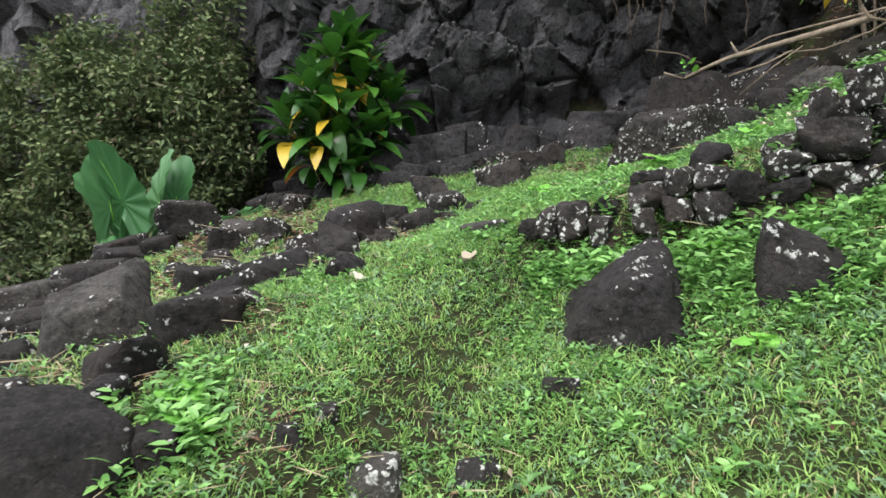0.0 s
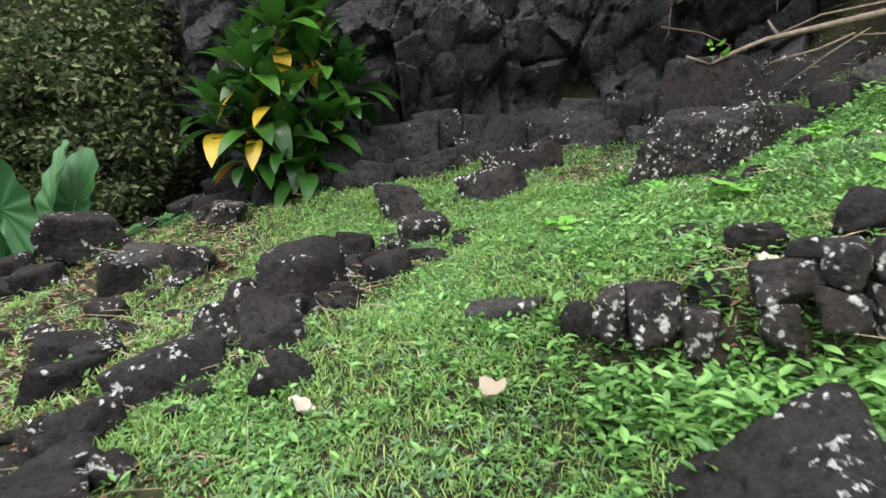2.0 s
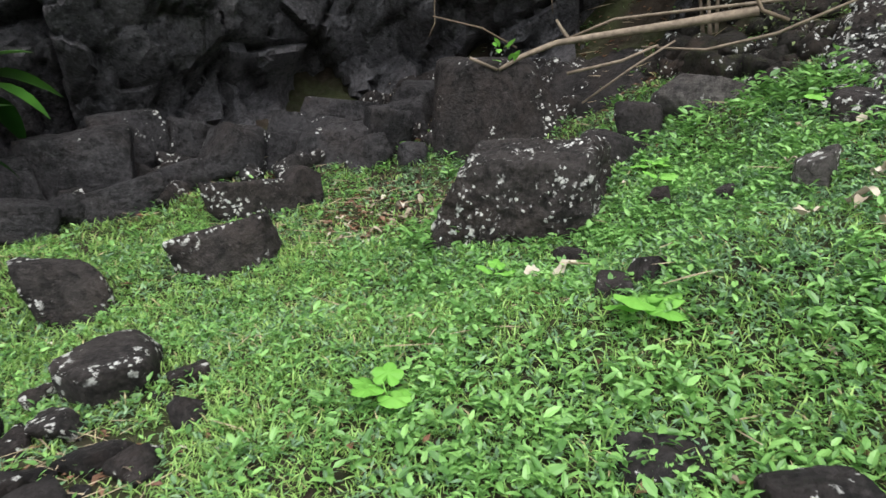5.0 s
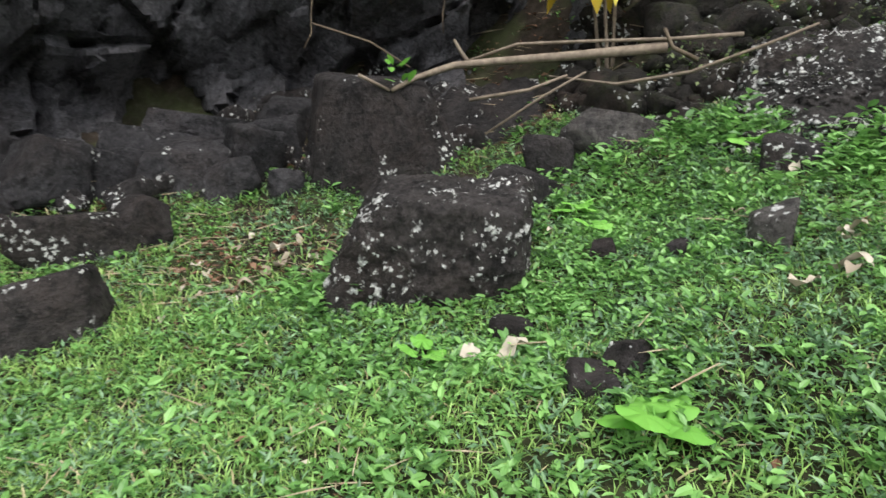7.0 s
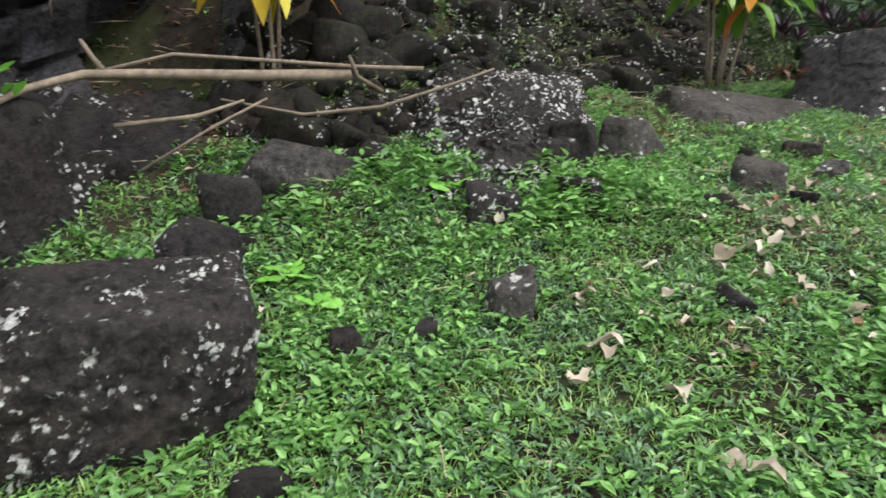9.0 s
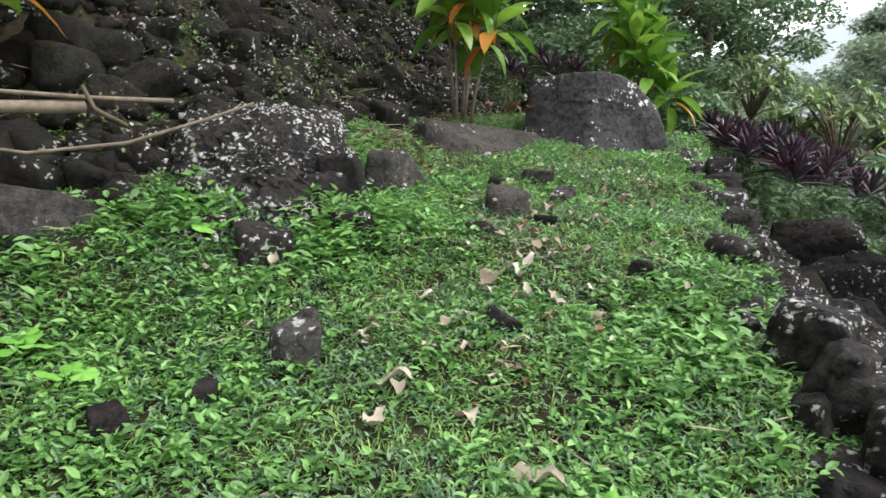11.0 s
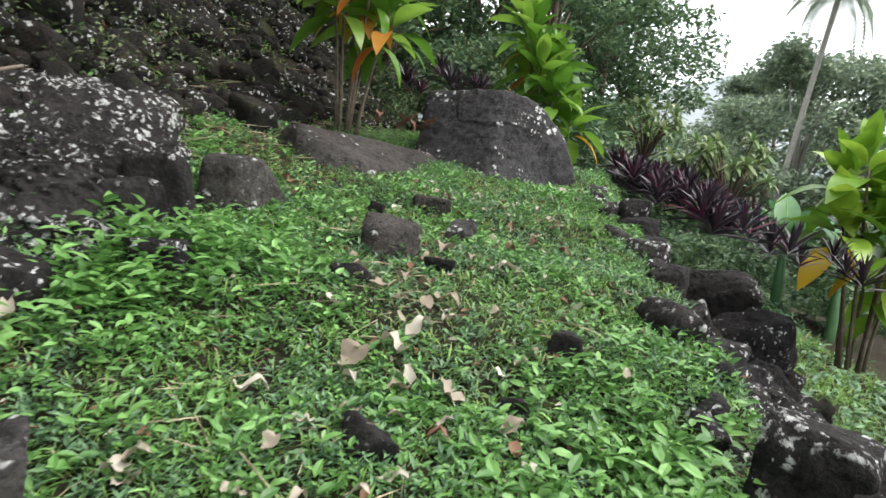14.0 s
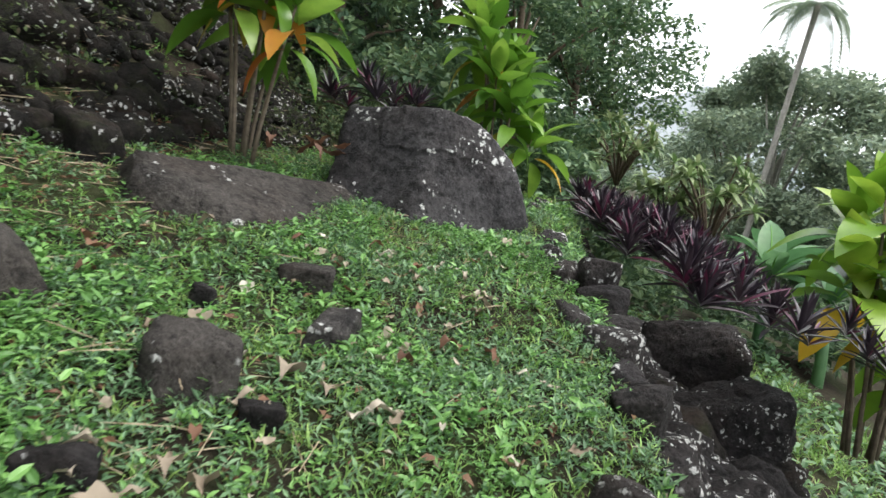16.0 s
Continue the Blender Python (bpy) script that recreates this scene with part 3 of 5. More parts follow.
for k, row in enumerate(((-2.63, 4.56, .85, .7, .9, 1.12, 30), (-4.68, 6.87, .9, .7, .55, .8, 34), (-2.75, 7.85, .52, .42, .5, 1.2, 19), (-0.78, 2.78, .14, .12, .15, .47, 16), (-0.64, 2.97, .12, .1, .13, .49, 12), (-3.71, 9.32, 1.15, .9, .85, 1.6, 26), (-2.83, 8.36, .58, .46, .45, 1.28, 22), (-2.58, 6.42, .58, .46, .3, .88, 28), (-4.5, 8.57, .8, .6, .45, 1.0, 28))):
    stone("broad brown-grey rock on the lower slope", *row, 960 + k, ROCK_LICHEN if k == 5 else ROCK_PALE if k in (0, 1, 6) else ROCK, .5, 5, rough=.6, group="rocks of the lower slope")
CHIPS = [rock_mesh((1.2, .9, .7), 1300 + k, [ROCK, ROCK, ROCK_LICHEN][k % 3], 3, 7, 1.2, .3) for k in range(9)]
for k in range(70):
    t = rnd.random()
    x, y = -1.75 + 1.9 * t + rnd.gauss(0, .24) - .25, 4.3 + 3.3 * t + rnd.gauss(0, .28)
    size = rnd.uniform(.07, .26)
    ob = new("rock", rnd.choice(CHIPS))
    ob.matrix_world = pose(x, y, ground_z(x, y) + size * .15, rnd.uniform(-25, 25), rnd.uniform(-25, 25), rnd.uniform(0, 360)) @ Matrix.Diagonal((size, size, size, 1))
    tagged(ob, "broken dark stone among the rocks of the lower edge", "rock", "broken stones of the lower edge")
# tumbled rocks below the path
for _ in range(30):
    x, y = rnd.uniform(-6.5, -2.1), rnd.uniform(4.6, 11.5)
    s = rnd.uniform(.3, .8)
    rock("dark rock tumbled on the lower slope", x, y, (s * 1.2, s * .8, s * .6), rnd.uniform(0, 180), rnd.randrange(9999), rnd.choice([ROCK, ROCK_PALE, ROCK_LICHEN]), level=4, cuts=6, boxy=.5, group="tumbled rocks")
# blocks along the foot of the cliff
FOOT = "angular dark block at the foot of the cliff"
for k, row in enumerate(((-0.85, 11.2, 1.0, .8, 1.0, 2.42, 12), (0.0, 11.35, 1.0, .9, 1.1, 2.55, -8), (1.09, 11.76, .85, .7, .8, 2.57, -18), (1.72, 11.25, .8, .7, .65, 2.42, -3), (2.5, 11.0, .8, .8, .8, 2.5, -31), (3.15, 10.85, .7, .8, .8, 2.6, -11), (-1.4, 11.4, .85, .7, .6, 2.09, 26))):
    stone(FOOT, *row, 1980 + k, ROCK_DARK, .45, 6, 5, 1.0, (rnd.uniform(-8, 8), rnd.uniform(-14, 14)), "blocks at the cliff foot")
for k, row in enumerate(((-0.5, 10.72, .8, .5, .4, 1.95, 8), (0.3, 10.85, .9, .6, .4, 2.0, -11), (1.35, 11.05, .75, .6, .7, 2.5, -10), (2.74, 10.6, .55, .5, .45, 2.3, -22), (2.18, 11.5, .6, .5, .7, 2.58, -36), (2.96, 11.9, 1.1, .8, .6, 2.75, -20), (3.5, 11.1, .85, .7, .8, 2.78, -27))):
    stone(FOOT, *row, 1995 + k, ROCK_DARK, .4, 6, 5, 1.0, (rnd.uniform(-8, 8), rnd.uniform(-14, 14)), "blocks at the cliff foot")
for k, row in enumerate(((3.12, 10.25, .4, .32, .35, 2.2, -29), (0.5, 11.9, .9, .7, .9, 2.7, 14), (-2.6, 11.7, .9, .7, .8, 1.9, 8), (-2.0, 10.9, .5, .4, .4, 1.75, 20), (-0.95, 10.6, .45, .35, .35, 1.85, -20))):
    stone(FOOT, *row, 2010 + k, ROCK_DARK, .4, 6, 5, 1.0, (0, rnd.uniform(-12, 12)), "blocks at the cliff foot")
for k in range(34):
    t = k / 33
    x, y = -3.4 + 7.2 * t + rnd.uniform(-.2, .2), 11.6 - 0.4 * math.sin(t * 3.1) + rnd.uniform(-.5, .4)
    s = rnd.uniform(.2, .55)
    rock(FOOT, x, y, (s * 1.4, s * .9, s * .8), rnd.uniform(-60, 60), rnd.randrange(9999), ROCK_DARK, sunk=0.1, tilt=(rnd.uniform(-15, 15), rnd.uniform(-15, 15)), level=4, cuts=7, boxy=.4, group="blocks at the cliff foot")
# mossy rubble of the bank: the larger stones singly, the small stuff joined
KINDS = [rock_mesh((1.25, .95, .8), 300 + k, ROCK_MOSS, 3, 6, 1.3, .3) for k in range(12)]
for k in range(50):
    t = rnd.random()
    x = 5.6 + 4.4 * t + rnd.uniform(-.3, .3)
    y = 7.4 - 2.2 * t + rnd.random() * 2.4 + rnd.uniform(-.2, .2)
    s = rnd.uniform(.25, .6)
    ob = new("rock", rnd.choice(KINDS))
    ob.matrix_world = pose(x, y, ground_z(x, y) + s * .1, rnd.uniform(-30, 30), rnd.uniform(-30, 30), rnd.uniform(0, 360)) @ Matrix.Diagonal((s, s, s, 1))
    tagged(ob, "mossy dark rubble stone of the bank", "rock", "bank rubble")


def rubble(name, label, n, box, want, lo, hi, mat, seed):
    g = np.random.default_rng(seed)
    x, y = g.uniform(box[0], box[2], n), g.uniform(box[1], box[3], n)
    keep = want(x, y)
    x, y = x[keep], y[keep]
    size = g.uniform(lo, hi, len(x)) * g.uniform(.5, 1, len(x))
    place = np.stack([x, y, height(x, y) + size * .2], -1)
    rot = turns(g.uniform(0, 6.28, len(x)), g.normal(0, .4, len(x)), g.normal(0, .4, len(x)))
    vs, fs, done = [], [], 0
    for k in range(6):
        pick = np.arange(len(x)) % 6 == k
        me = rock_mesh((1.25, .95, .8), seed * 10 + k, mat, 2, 6, 1.3, .5)
        v = np.zeros(len(me.vertices) * 3, np.float32)
        me.vertices.foreach_get("co", v)
        bpy.data.meshes.remove(me)
        a, b = spread(v.reshape(-1, 3), ico(2)[1], place[pick], rot[pick], size[pick])
        vs.append(a), fs.append(b + done)
        done += len(a)
    tagged(new(name, raw_mesh(name, np.concatenate(vs), np.concatenate(fs), mat)), label, "rubble", kind="stuff")


rubble("bank_rubble", "small mossy rubble covering the steep bank", 2700, (5.4, 3.6, 13, 9.5), lambda x, y: (along(CLIFF, x, y)[0] > -3.0) & (along(CLIFF, x, y)[0] < 1.6) & (y > 9.9 - .72 * (x - 2.2) + .3), .1, .34, ROCK_MOSS, 41)
rubble("cliff_rubble", "broken stones and rubble at the foot of the cliff", 900, (-4, 9.6, 5.5, 12.2), lambda x, y: along(CLIFF, x, y)[0] > -1.35, .1, .42, ROCK, 42)
rubble("wall_rubble", "dark rubble spilling down below the terrace wall", 3600, (2.8, -2.5, 11, 4.2), lambda x, y: (along(EDGE, x, y)[0] < -0.02) & (along(EDGE, x, y)[0] > -2.4) & (along(EDGE, x, y)[1] > 4.6), .16, .6, ROCK, 44)
LOOSE = [rock_mesh((1.25, .95, .8), 500 + k, [ROCK, ROCK_LICHEN][k % 3 == 0], 3, 14) for k in range(10)]
for k in range(50):
    y = rnd.uniform(2.6, 11)
    x = -1.3 - .12 * (y - 3) - abs(rnd.gauss(0, 1.6))
    s = rnd.uniform(.1, .34)
    ob = new("rock", rnd.choice(LOOSE))
    ob.matrix_world = pose(x, y, ground_z(x, y) + s * .12, rnd.uniform(-30, 30), rnd.uniform(-30, 30), rnd.uniform(0, 360)) @ Matrix.Diagonal((s, s, s, 1))
    tagged(ob, "loose dark stone on the lower slope", "rock", "loose stones")
for k, row in enumerate(((7.7, .0, 1.3, 1.0, 1.3, 1.95, -120), (6.7, .7, .9, .8, 1.0, 1.6, -125), (5.9, 1.3, .7, .6, .7, 1.4, -130), (8.9, -.45, 1.2, 1.0, 1.2, 2.25, -120), (4.9, 2.0, .6, .5, .5, 1.35, -135))):
    stone("large dark rock below the terrace wall", *row, 2100 + k, ROCK, .15, 8, rough=1.6, group="large rocks below the wall")
# stones fallen below the terrace wall
for k in range(30):
    t = rnd.random()
    x, y = 3.6 + 6.2 * t, 3.2 - 2.35 * t
    out = rnd.uniform(.35, 2.0)
    s = rnd.uniform(.25, .75)
    ob = new("rock", rnd.choice(KINDS))
    ob.matrix_world = pose(x - .45 * out, y - .9 * out, ground_z(x - .45 * out, y - .9 * out) + s * .15, rnd.uniform(-30, 30), rnd.uniform(-30, 30), rnd.uniform(0, 360)) @ Matrix.Diagonal((s, s, s, 1))
    tagged(ob, "dark stone fallen below the terrace wall", "rock", "fallen wall stones")


# ---- the terrace's dry-stone edge ----
def dry_wall():
    wall = tagged(new("wall_terrace"), "low dry-stone terrace wall of dark lichened stones", "wall", kind="structure")
    kinds = [rock_mesh((1, .8, .78), 700 + k, [ROCK, ROCK_LICHEN, ROCK_LICHEN][k % 3], 3, 7, 1.4, .15) for k in range(12)]
    r = random.Random(8)
    pts = np.array(EDGE, float)
    run = np.r_[0, np.cumsum(np.hypot(*np.diff(pts, axis=0).T))]
    def lay(rows, seed, lichened):
        """Single stones by place, width, depth, height, top and heading."""
        for k, (x, y, w, d, h, top, yaw) in enumerate(rows):
            me = rock_mesh((w * .96, max(d, .2), h), seed + k, ROCK_LICHEN if k in lichened else ROCK, 4, 7, 1.5, .25)
            child("stone", me, wall, pose(x, y, top - h * .55, r.uniform(-8, 8), r.uniform(-8, 8), yaw))

    lay(((.66, 4.87, .21, .2, .24, 1.23, -16), (.79, 4.78, .18, .2, .3, 1.33, -19), (.97, 4.71, .28, .26, .32, 1.35, -22), (1.14, 4.6, .21, .2, .24, 1.24, -26), (1.47, 4.47, .33, .3, .24, 1.46, -33), (1.65, 4.36, .22, .22, .22, 1.54, -37)), 1100, (1, 3, 4, 5))
    lay(((1.44, 4.44, .2, .2, .22, 1.27, -33), (1.63, 4.34, .23, .2, .2, 1.35, -37), (1.56, 4.46, .2, .2, .13, 1.54, -34), (1.66, 5.03, .34, .26, .22, 1.54, -31), (2.04, 4.72, .34, .26, .24, 1.72, -39), (1.25, 4.7, .26, .22, .2, 1.36, -25)), 1120, (0, 1))
    lay(((2.02, 4.21, .35, .3, .26, 1.5, -26), (2.27, 4.1, .32, .28, .2, 1.6, -29), (2.54, 4.08, .45, .36, .3, 1.8, -32), (2.64, 4.0, .37, .3, .27, 1.48, -33), (2.8, 3.97, .3, .26, .27, 1.62, -35), (2.25, 4.07, .28, .25, .18, 1.42, -29), (2.49, 4.03, .3, .26, .17, 1.5, -32)), 1140, (1, 2, 3, 6))
    lay(((2.9, 3.97, .36, .3, .24, 1.82, -36), (1.84, 4.3, .24, .24, .2, 1.55, -18), (1.84, 4.28, .3, .3, .26, 1.38, -20), (2.35, 4.3, .3, .3, .25, 1.74, -30), (2.7, 4.25, .3, .3, .25, 1.86, -30)), 1160, (1, 2, 3))
    lay(((3.5, 3.86, .42, .34, .36, 2.32, -135), (3.15, 4.0, .28, .26, .32, 2.24, -133), (3.03, 3.97, .33, .28, .28, 2.13, -134), (3.1, 4.15, .26, .24, .3, 2.02, -133), (2.75, 4.05, .27, .24, .3, 2.1, -137), (2.88, 4.2, .24, .22, .28, 1.88, -133), (2.7, 4.12, .2, .2, .28, 1.93, -137), (2.48, 4.1, .2, .2, .3, 1.98, -140)), 1180, range(8))
    lay(((6.85, 2.44, .42, .34, .34, 3.05, -124), (6.6, 2.5, .38, .3, .28, 2.9, -125), (6.05, 2.78, .38, .3, .28, 2.74, -126), (5.46, 3.02, .3, .28, .3, 2.62, -129), (4.95, 3.2, .28, .24, .3, 2.48, -133), (4.55, 3.35, .28, .26, .28, 2.34, -136), (6.3, 2.6, .32, .28, .26, 2.76, -125), (5.75, 2.86, .28, .24, .26, 2.63, -128)), 1200, (0, 2, 3, 4, 6))
    s = 3.6
    while s < 12.5:
        x, y = np.interp(s, run, pts[:, 0]), np.interp(s, run, pts[:, 1])
        q = min(s + .1, run[-1])
        dx, dy = np.interp(q, run, pts[:, 0]) - x, np.interp(q, run, pts[:, 1]) - y
        n = math.hypot(dx, dy)
        ox, oy = dy / n, -dx / n
        lo, hi = ground_z(x + ox * .35, y + oy * .35), ground_z(x - ox * .25, y - oy * .25)
        z, level = lo - 0.02, 0
        cap = hi + (r.uniform(-.16, .1) if s < 4.0 else r.uniform(-.22, .0))
        while z < cap:
            w = r.uniform(.2, .42) if s < 3 else r.uniform(.17, .36)
            h = w * r.uniform(.6, .85)
            j = r.uniform(-.12, .12)
            off = (0.06 - 0.07 * level if s < 4.0 else 0.16 - 0.06 * level) + r.uniform(-.05, .05)
            m = pose(x + dx / n * j + ox * off, y + dy / n * j + oy * off, z + h * .4, r.uniform(-12, 12), r.uniform(-12, 12), math.degrees(math.atan2(dy, dx)) + r.uniform(-30, 30)) @ Matrix.Diagonal((w * 1.25, w, h * 1.3, 1))
            child("stone", r.choice(kinds), wall, m)
            z += h * .72
            level += 1
        s += r.uniform(.14, .24)


dry_wall()


# ---- plants with counted leaves ----
TI_LEAF = [leaf_shape(w, 0.35, d, 6, 0.5) for w, d in ((0.15, 0.15), (0.155, 0.35), (0.14, 0.65))]
TI_DATA = {}


def ti_leaf(k, mat):
    if (k, mat.name) not in TI_DATA:
        v, f = TI_LEAF[k]
        TI_DATA[k, mat.name] = raw_mesh("leaf", v, f, mat)
    return TI_DATA[k, mat.name]


def ti_plant(label, x, y, z, stems, mat, seed, leaf=0.55, yellow=0.06, per=18, broad=1.2):
    """A clump of canes, each with a spiral head of strap leaves."""
    r = random.Random(seed)
    top = new("ti_plant")
    top.matrix_world = pose(x, y, z)
    tagged(top, label, "plant")
    for dx, dy, h in stems:
        bend = (r.uniform(-.12, .12), r.uniform(-.12, .12))
        pts = [(dx * .35 + (dx * .65 + bend[0]) * t**1.3, dy * .35 + (dy * .65 + bend[1]) * t**1.3, -0.1 + (h + .1) * t) for t in (0, .25, .5, .75, 1)]
        child("stem", tube_mesh("stem", pts, [.024, .02, .018, .016, .012], BARK, 6), top)
        spin = r.uniform(0, 6.28)
        for k in range(per):
            t = k / (per - 1)
            pitch = radians(-22 + 104 * t**0.8 + r.uniform(-12, 12))
            hz = h - 0.38 * (1 - t) * min(1, h)
            old = t < 0.25 and r.random() < yellow * 2.5
            data = ti_leaf(2 if t < .35 else (1 if t < .7 else 0), (TI_YELLOW if r.random() < .6 else TI_ORANGE) if old else mat)
            size = leaf * r.uniform(.8, 1.12) * (0.8 + 0.35 * math.sin(3.14 * min(t + .15, 1)))
            a = spin + k * 2.4
            cx, cy = dx + bend[0], dy + bend[1]
            m = Matrix.Translation((cx, cy, hz)) @ Euler((r.uniform(-.35, .35), -pitch, a)).to_matrix().to_4x4() @ Matrix.Translation((0.05, 0, 0)) @ Matrix.Diagonal((size, size * broad, size, 1))
            child("leaf", data, top, m, "yellowed leaf" if old else "")
    return top


ti_plant("tall green ti plant with a few yellow leaves, below the cliff", -1.75, 11.0, ground_z(-1.75, 11.0),
         [(-.75, -.1, 1.35), (-.4, .2, 2.1), (0, -.15, 2.5), (.3, .2, 2.75), (.55, -.1, 2.05), (.95, .1, 1.75), (.1, -.3, 1.55), (-.2, -.35, 1.9), (.6, .3, 2.4), (-.5, -.3, .8), (.25, -.35, 1.0), (.7, -.2, 1.2), (.35, -.4, .55), (-.15, -.4, 1.25)], TI, 3, 0.66, 0.11, 25, 1.35)
ti_plant("ti plant on bare canes growing out of the stony bank", 9.25, 4.75, ground_z(9.25, 4.75),
         [(-.2, .1, 1.55), (.0, -.1, 1.75), (.2, .15, 1.9), (.35, -.25, 1.5), (-.35, -.15, 1.75), (-.5, -.35, 1.35)], TI_BRIGHT, 5, 0.62, 0.12, 15)
ti_plant("bright green ti plant beside the huge boulder", 10.9, 1.45, ground_z(10.9, 1.45),
         [(-.3, .1, 1.15), (0, -.2, 1.6), (.1, .25, 2.05), (.4, -.15, 1.7), (-.15, .3, 1.5), (.35, .3, 2.2), (-.25, -.3, .75)], TI_BRIGHT, 7, 0.66, 0.10, 17)
ti_plant("broad-leaved ti plant with yellowing leaves below the terrace wall", 7.05, -0.95, 1.5,
         [(-.2, .1, 1.5), (.0, -.1, 1.95), (.15, .2, 2.3), (.4, -.2, 1.8), (.55, .15, 2.15), (-.05, -.3, 1.2), (.3, .3, 1.65), (.1, -.2, .9)], TI_GOLD, 9, 0.62, 0.04, 14, 1.5)
ti_plant("young ti plant with hanging yellow leaves behind the fallen branch", 6.15, 8.95, ground_z(6.15, 8.95),
         [(-.3, -.1, 1.25), (.1, 0, 1.55), (-.1, .3, 1.4)], TI_BRIGHT, 13, 0.6, 0.3, 14)


def strap_plant(label, name, mat, count, leaf, width, seed, flat=10):
    """One rosette of stiff strap leaves, with each leaf a part."""
    r = random.Random(seed)
    top = tagged(new(name), label, "plant")
    v, f = leaf_shape(width, 0.5, 0.12, 4, 0.4)
    data = raw_mesh("leaf", v, f, mat)
    for k in range(count):
        t = k / (count - 1)
        s = leaf * r.uniform(.8, 1.1) * (1 - .25 * t)
        m = Euler((r.uniform(-.3, .3), -radians(flat + (82 - flat) * t + r.uniform(-8, 8)), k * 2.4 + r.uniform(-.3, .3))).to_matrix().to_4x4()
        child("leaf", data, top, Matrix.Translation((0, 0, .02 + .08 * t)) @ m @ Matrix.Diagonal((s, s, s, 1)))
    return top


def purple_row():
    r = random.Random(31)
    first = strap_plant("dark purple rosette plant with stiff leaves along the wall", "purple_plant", PURPLE, 22, 0.36, 0.065, 2)
    tagged(first, group="purple plants")
    spots = []
    pts = np.array(EDGE, float)
    run = np.r_[0, np.cumsum(np.hypot(*np.diff(pts, axis=0).T))]
    for k in range(165):
        s = 6.9 + 5.9 * (k / 164) ** 0.9
        x, y = np.interp(s, run, pts[:, 0]), np.interp(s, run, pts[:, 1])
        out = r.choice([0.15, 0.4, 0.65, 0.9, 1.2, 1.5]) + r.uniform(-.1, .1)
        out += 0.5 if s < 7.8 else 0
        spots.append((x - .45 * out, y - .9 * out, 0.12 if out > .4 else 0.2, out))
    for _ in range(9):
        spots.append((9.55 + r.uniform(-.6, .9), 3.35 + r.uniform(-.5, .6), None, 0))
    for k, (x, y, up, out) in enumerate(spots):
        z = ground_z(x, y)
        if up is None:
            z = 4.1 + r.uniform(-.1, .15)
        else:
            top = ground_z(x + .45 * (out + .3), y + .9 * (out + .3))
            z = max(z, top + 0.03 - 0.28 * max(out - .15, 0)) + r.uniform(-.08, .1)
        m = pose(x, y, z, r.uniform(-18, 18), r.uniform(-18, 18), r.uniform(0, 360))
        if k == 0:
            first.matrix_world = m
            continue
        ob = copy_thing(first, m)
        s = r.uniform(.72, 1.1)
        ob.scale = (s, s, s)


purple_row()


def taro():
    r = random.Random(6)
    top = tagged(new("taro_plant"), "giant taro with broad ribbed leaves beside a rock", "plant")
    top.matrix_world = pose(-5.25, 10.5, ground_z(-5.25, 10.5))
    n, rows = 56, 5
    v, f = [(0.28, 0, -0.02)], []
    for j in range(1, rows + 1):
        q = j / rows
        for k in range(n):
            a = 2 * math.pi * k / n
            rad = 0.62 + 0.4 * math.cos(a) ** 2 * (1 if math.cos(a) > 0 else .55)
            notch = 1 - 0.75 * math.exp(-((abs(a - math.pi)) / 0.22) ** 2)
            wave = 0.03 * math.cos(a * 14) * q
            v.append((0.28 + rad * q * notch * math.cos(a), 0.62 * rad * q * math.sin(a) * 1.15, 0.12 * q * q - 0.25 * (q * math.cos(a)) ** 2 + wave))
    for k in range(n):
        f.append((0, 1 + k, 1 + (k + 1) % n, 1 + (k + 1) % n))
    for j in range(rows - 1):
        for k in range(n):
            a, b = 1 + j * n + k, 1 + j * n + (k + 1) % n
            f.append((a, a + n, b + n, b))
    me = bpy.data.meshes.new("leaf")
    me.from_pydata(v, [], [tuple(dict.fromkeys(q)) for q in f])
    me.polygons.foreach_set("use_smooth", [True] * len(me.polygons))
    me.materials.append(TARO)
    RIB = tube_mesh("midrib", [(0.02, 0, .012), (.3, 0, .0), (.65, 0, -.05), (.98, 0, -.13)], [.016, .012, .008, .003], BIGLEAF, 5)
    for dx, dy, h, yaw, pitch, s in ((-.3, 0, .55, 140, 80, .95), (.0, -.1, .6, 230, 78, 1.05), (.4, .1, .55, 40, 80, .95), (.05, -.5, .15, -80, -40, .8), (-.45, .2, .5, 190, 70, .8), (1.1, .2, .25, 0, 30, .75), (.6, .3, .6, 70, 75, .85), (1.5, .3, .2, -30, 35, .7)):
        child("leaf_stalk", tube_mesh("leaf_stalk", [(dx * .2, dy * .2, -.05), (dx * .5, dy * .5, h * .6), (dx, dy, h)], [.035, .025, .015], TARO, 6), top)
        blade = child("leaf", me, top, Matrix.Translation((dx, dy, h)) @ Euler((radians(r.uniform(-20, 20)), -radians(pitch), radians(yaw))).to_matrix().to_4x4() @ Matrix.Diagonal((s, s, s, 1)))
        child("midrib", RIB, blade, None, "pale raised midrib")


taro()


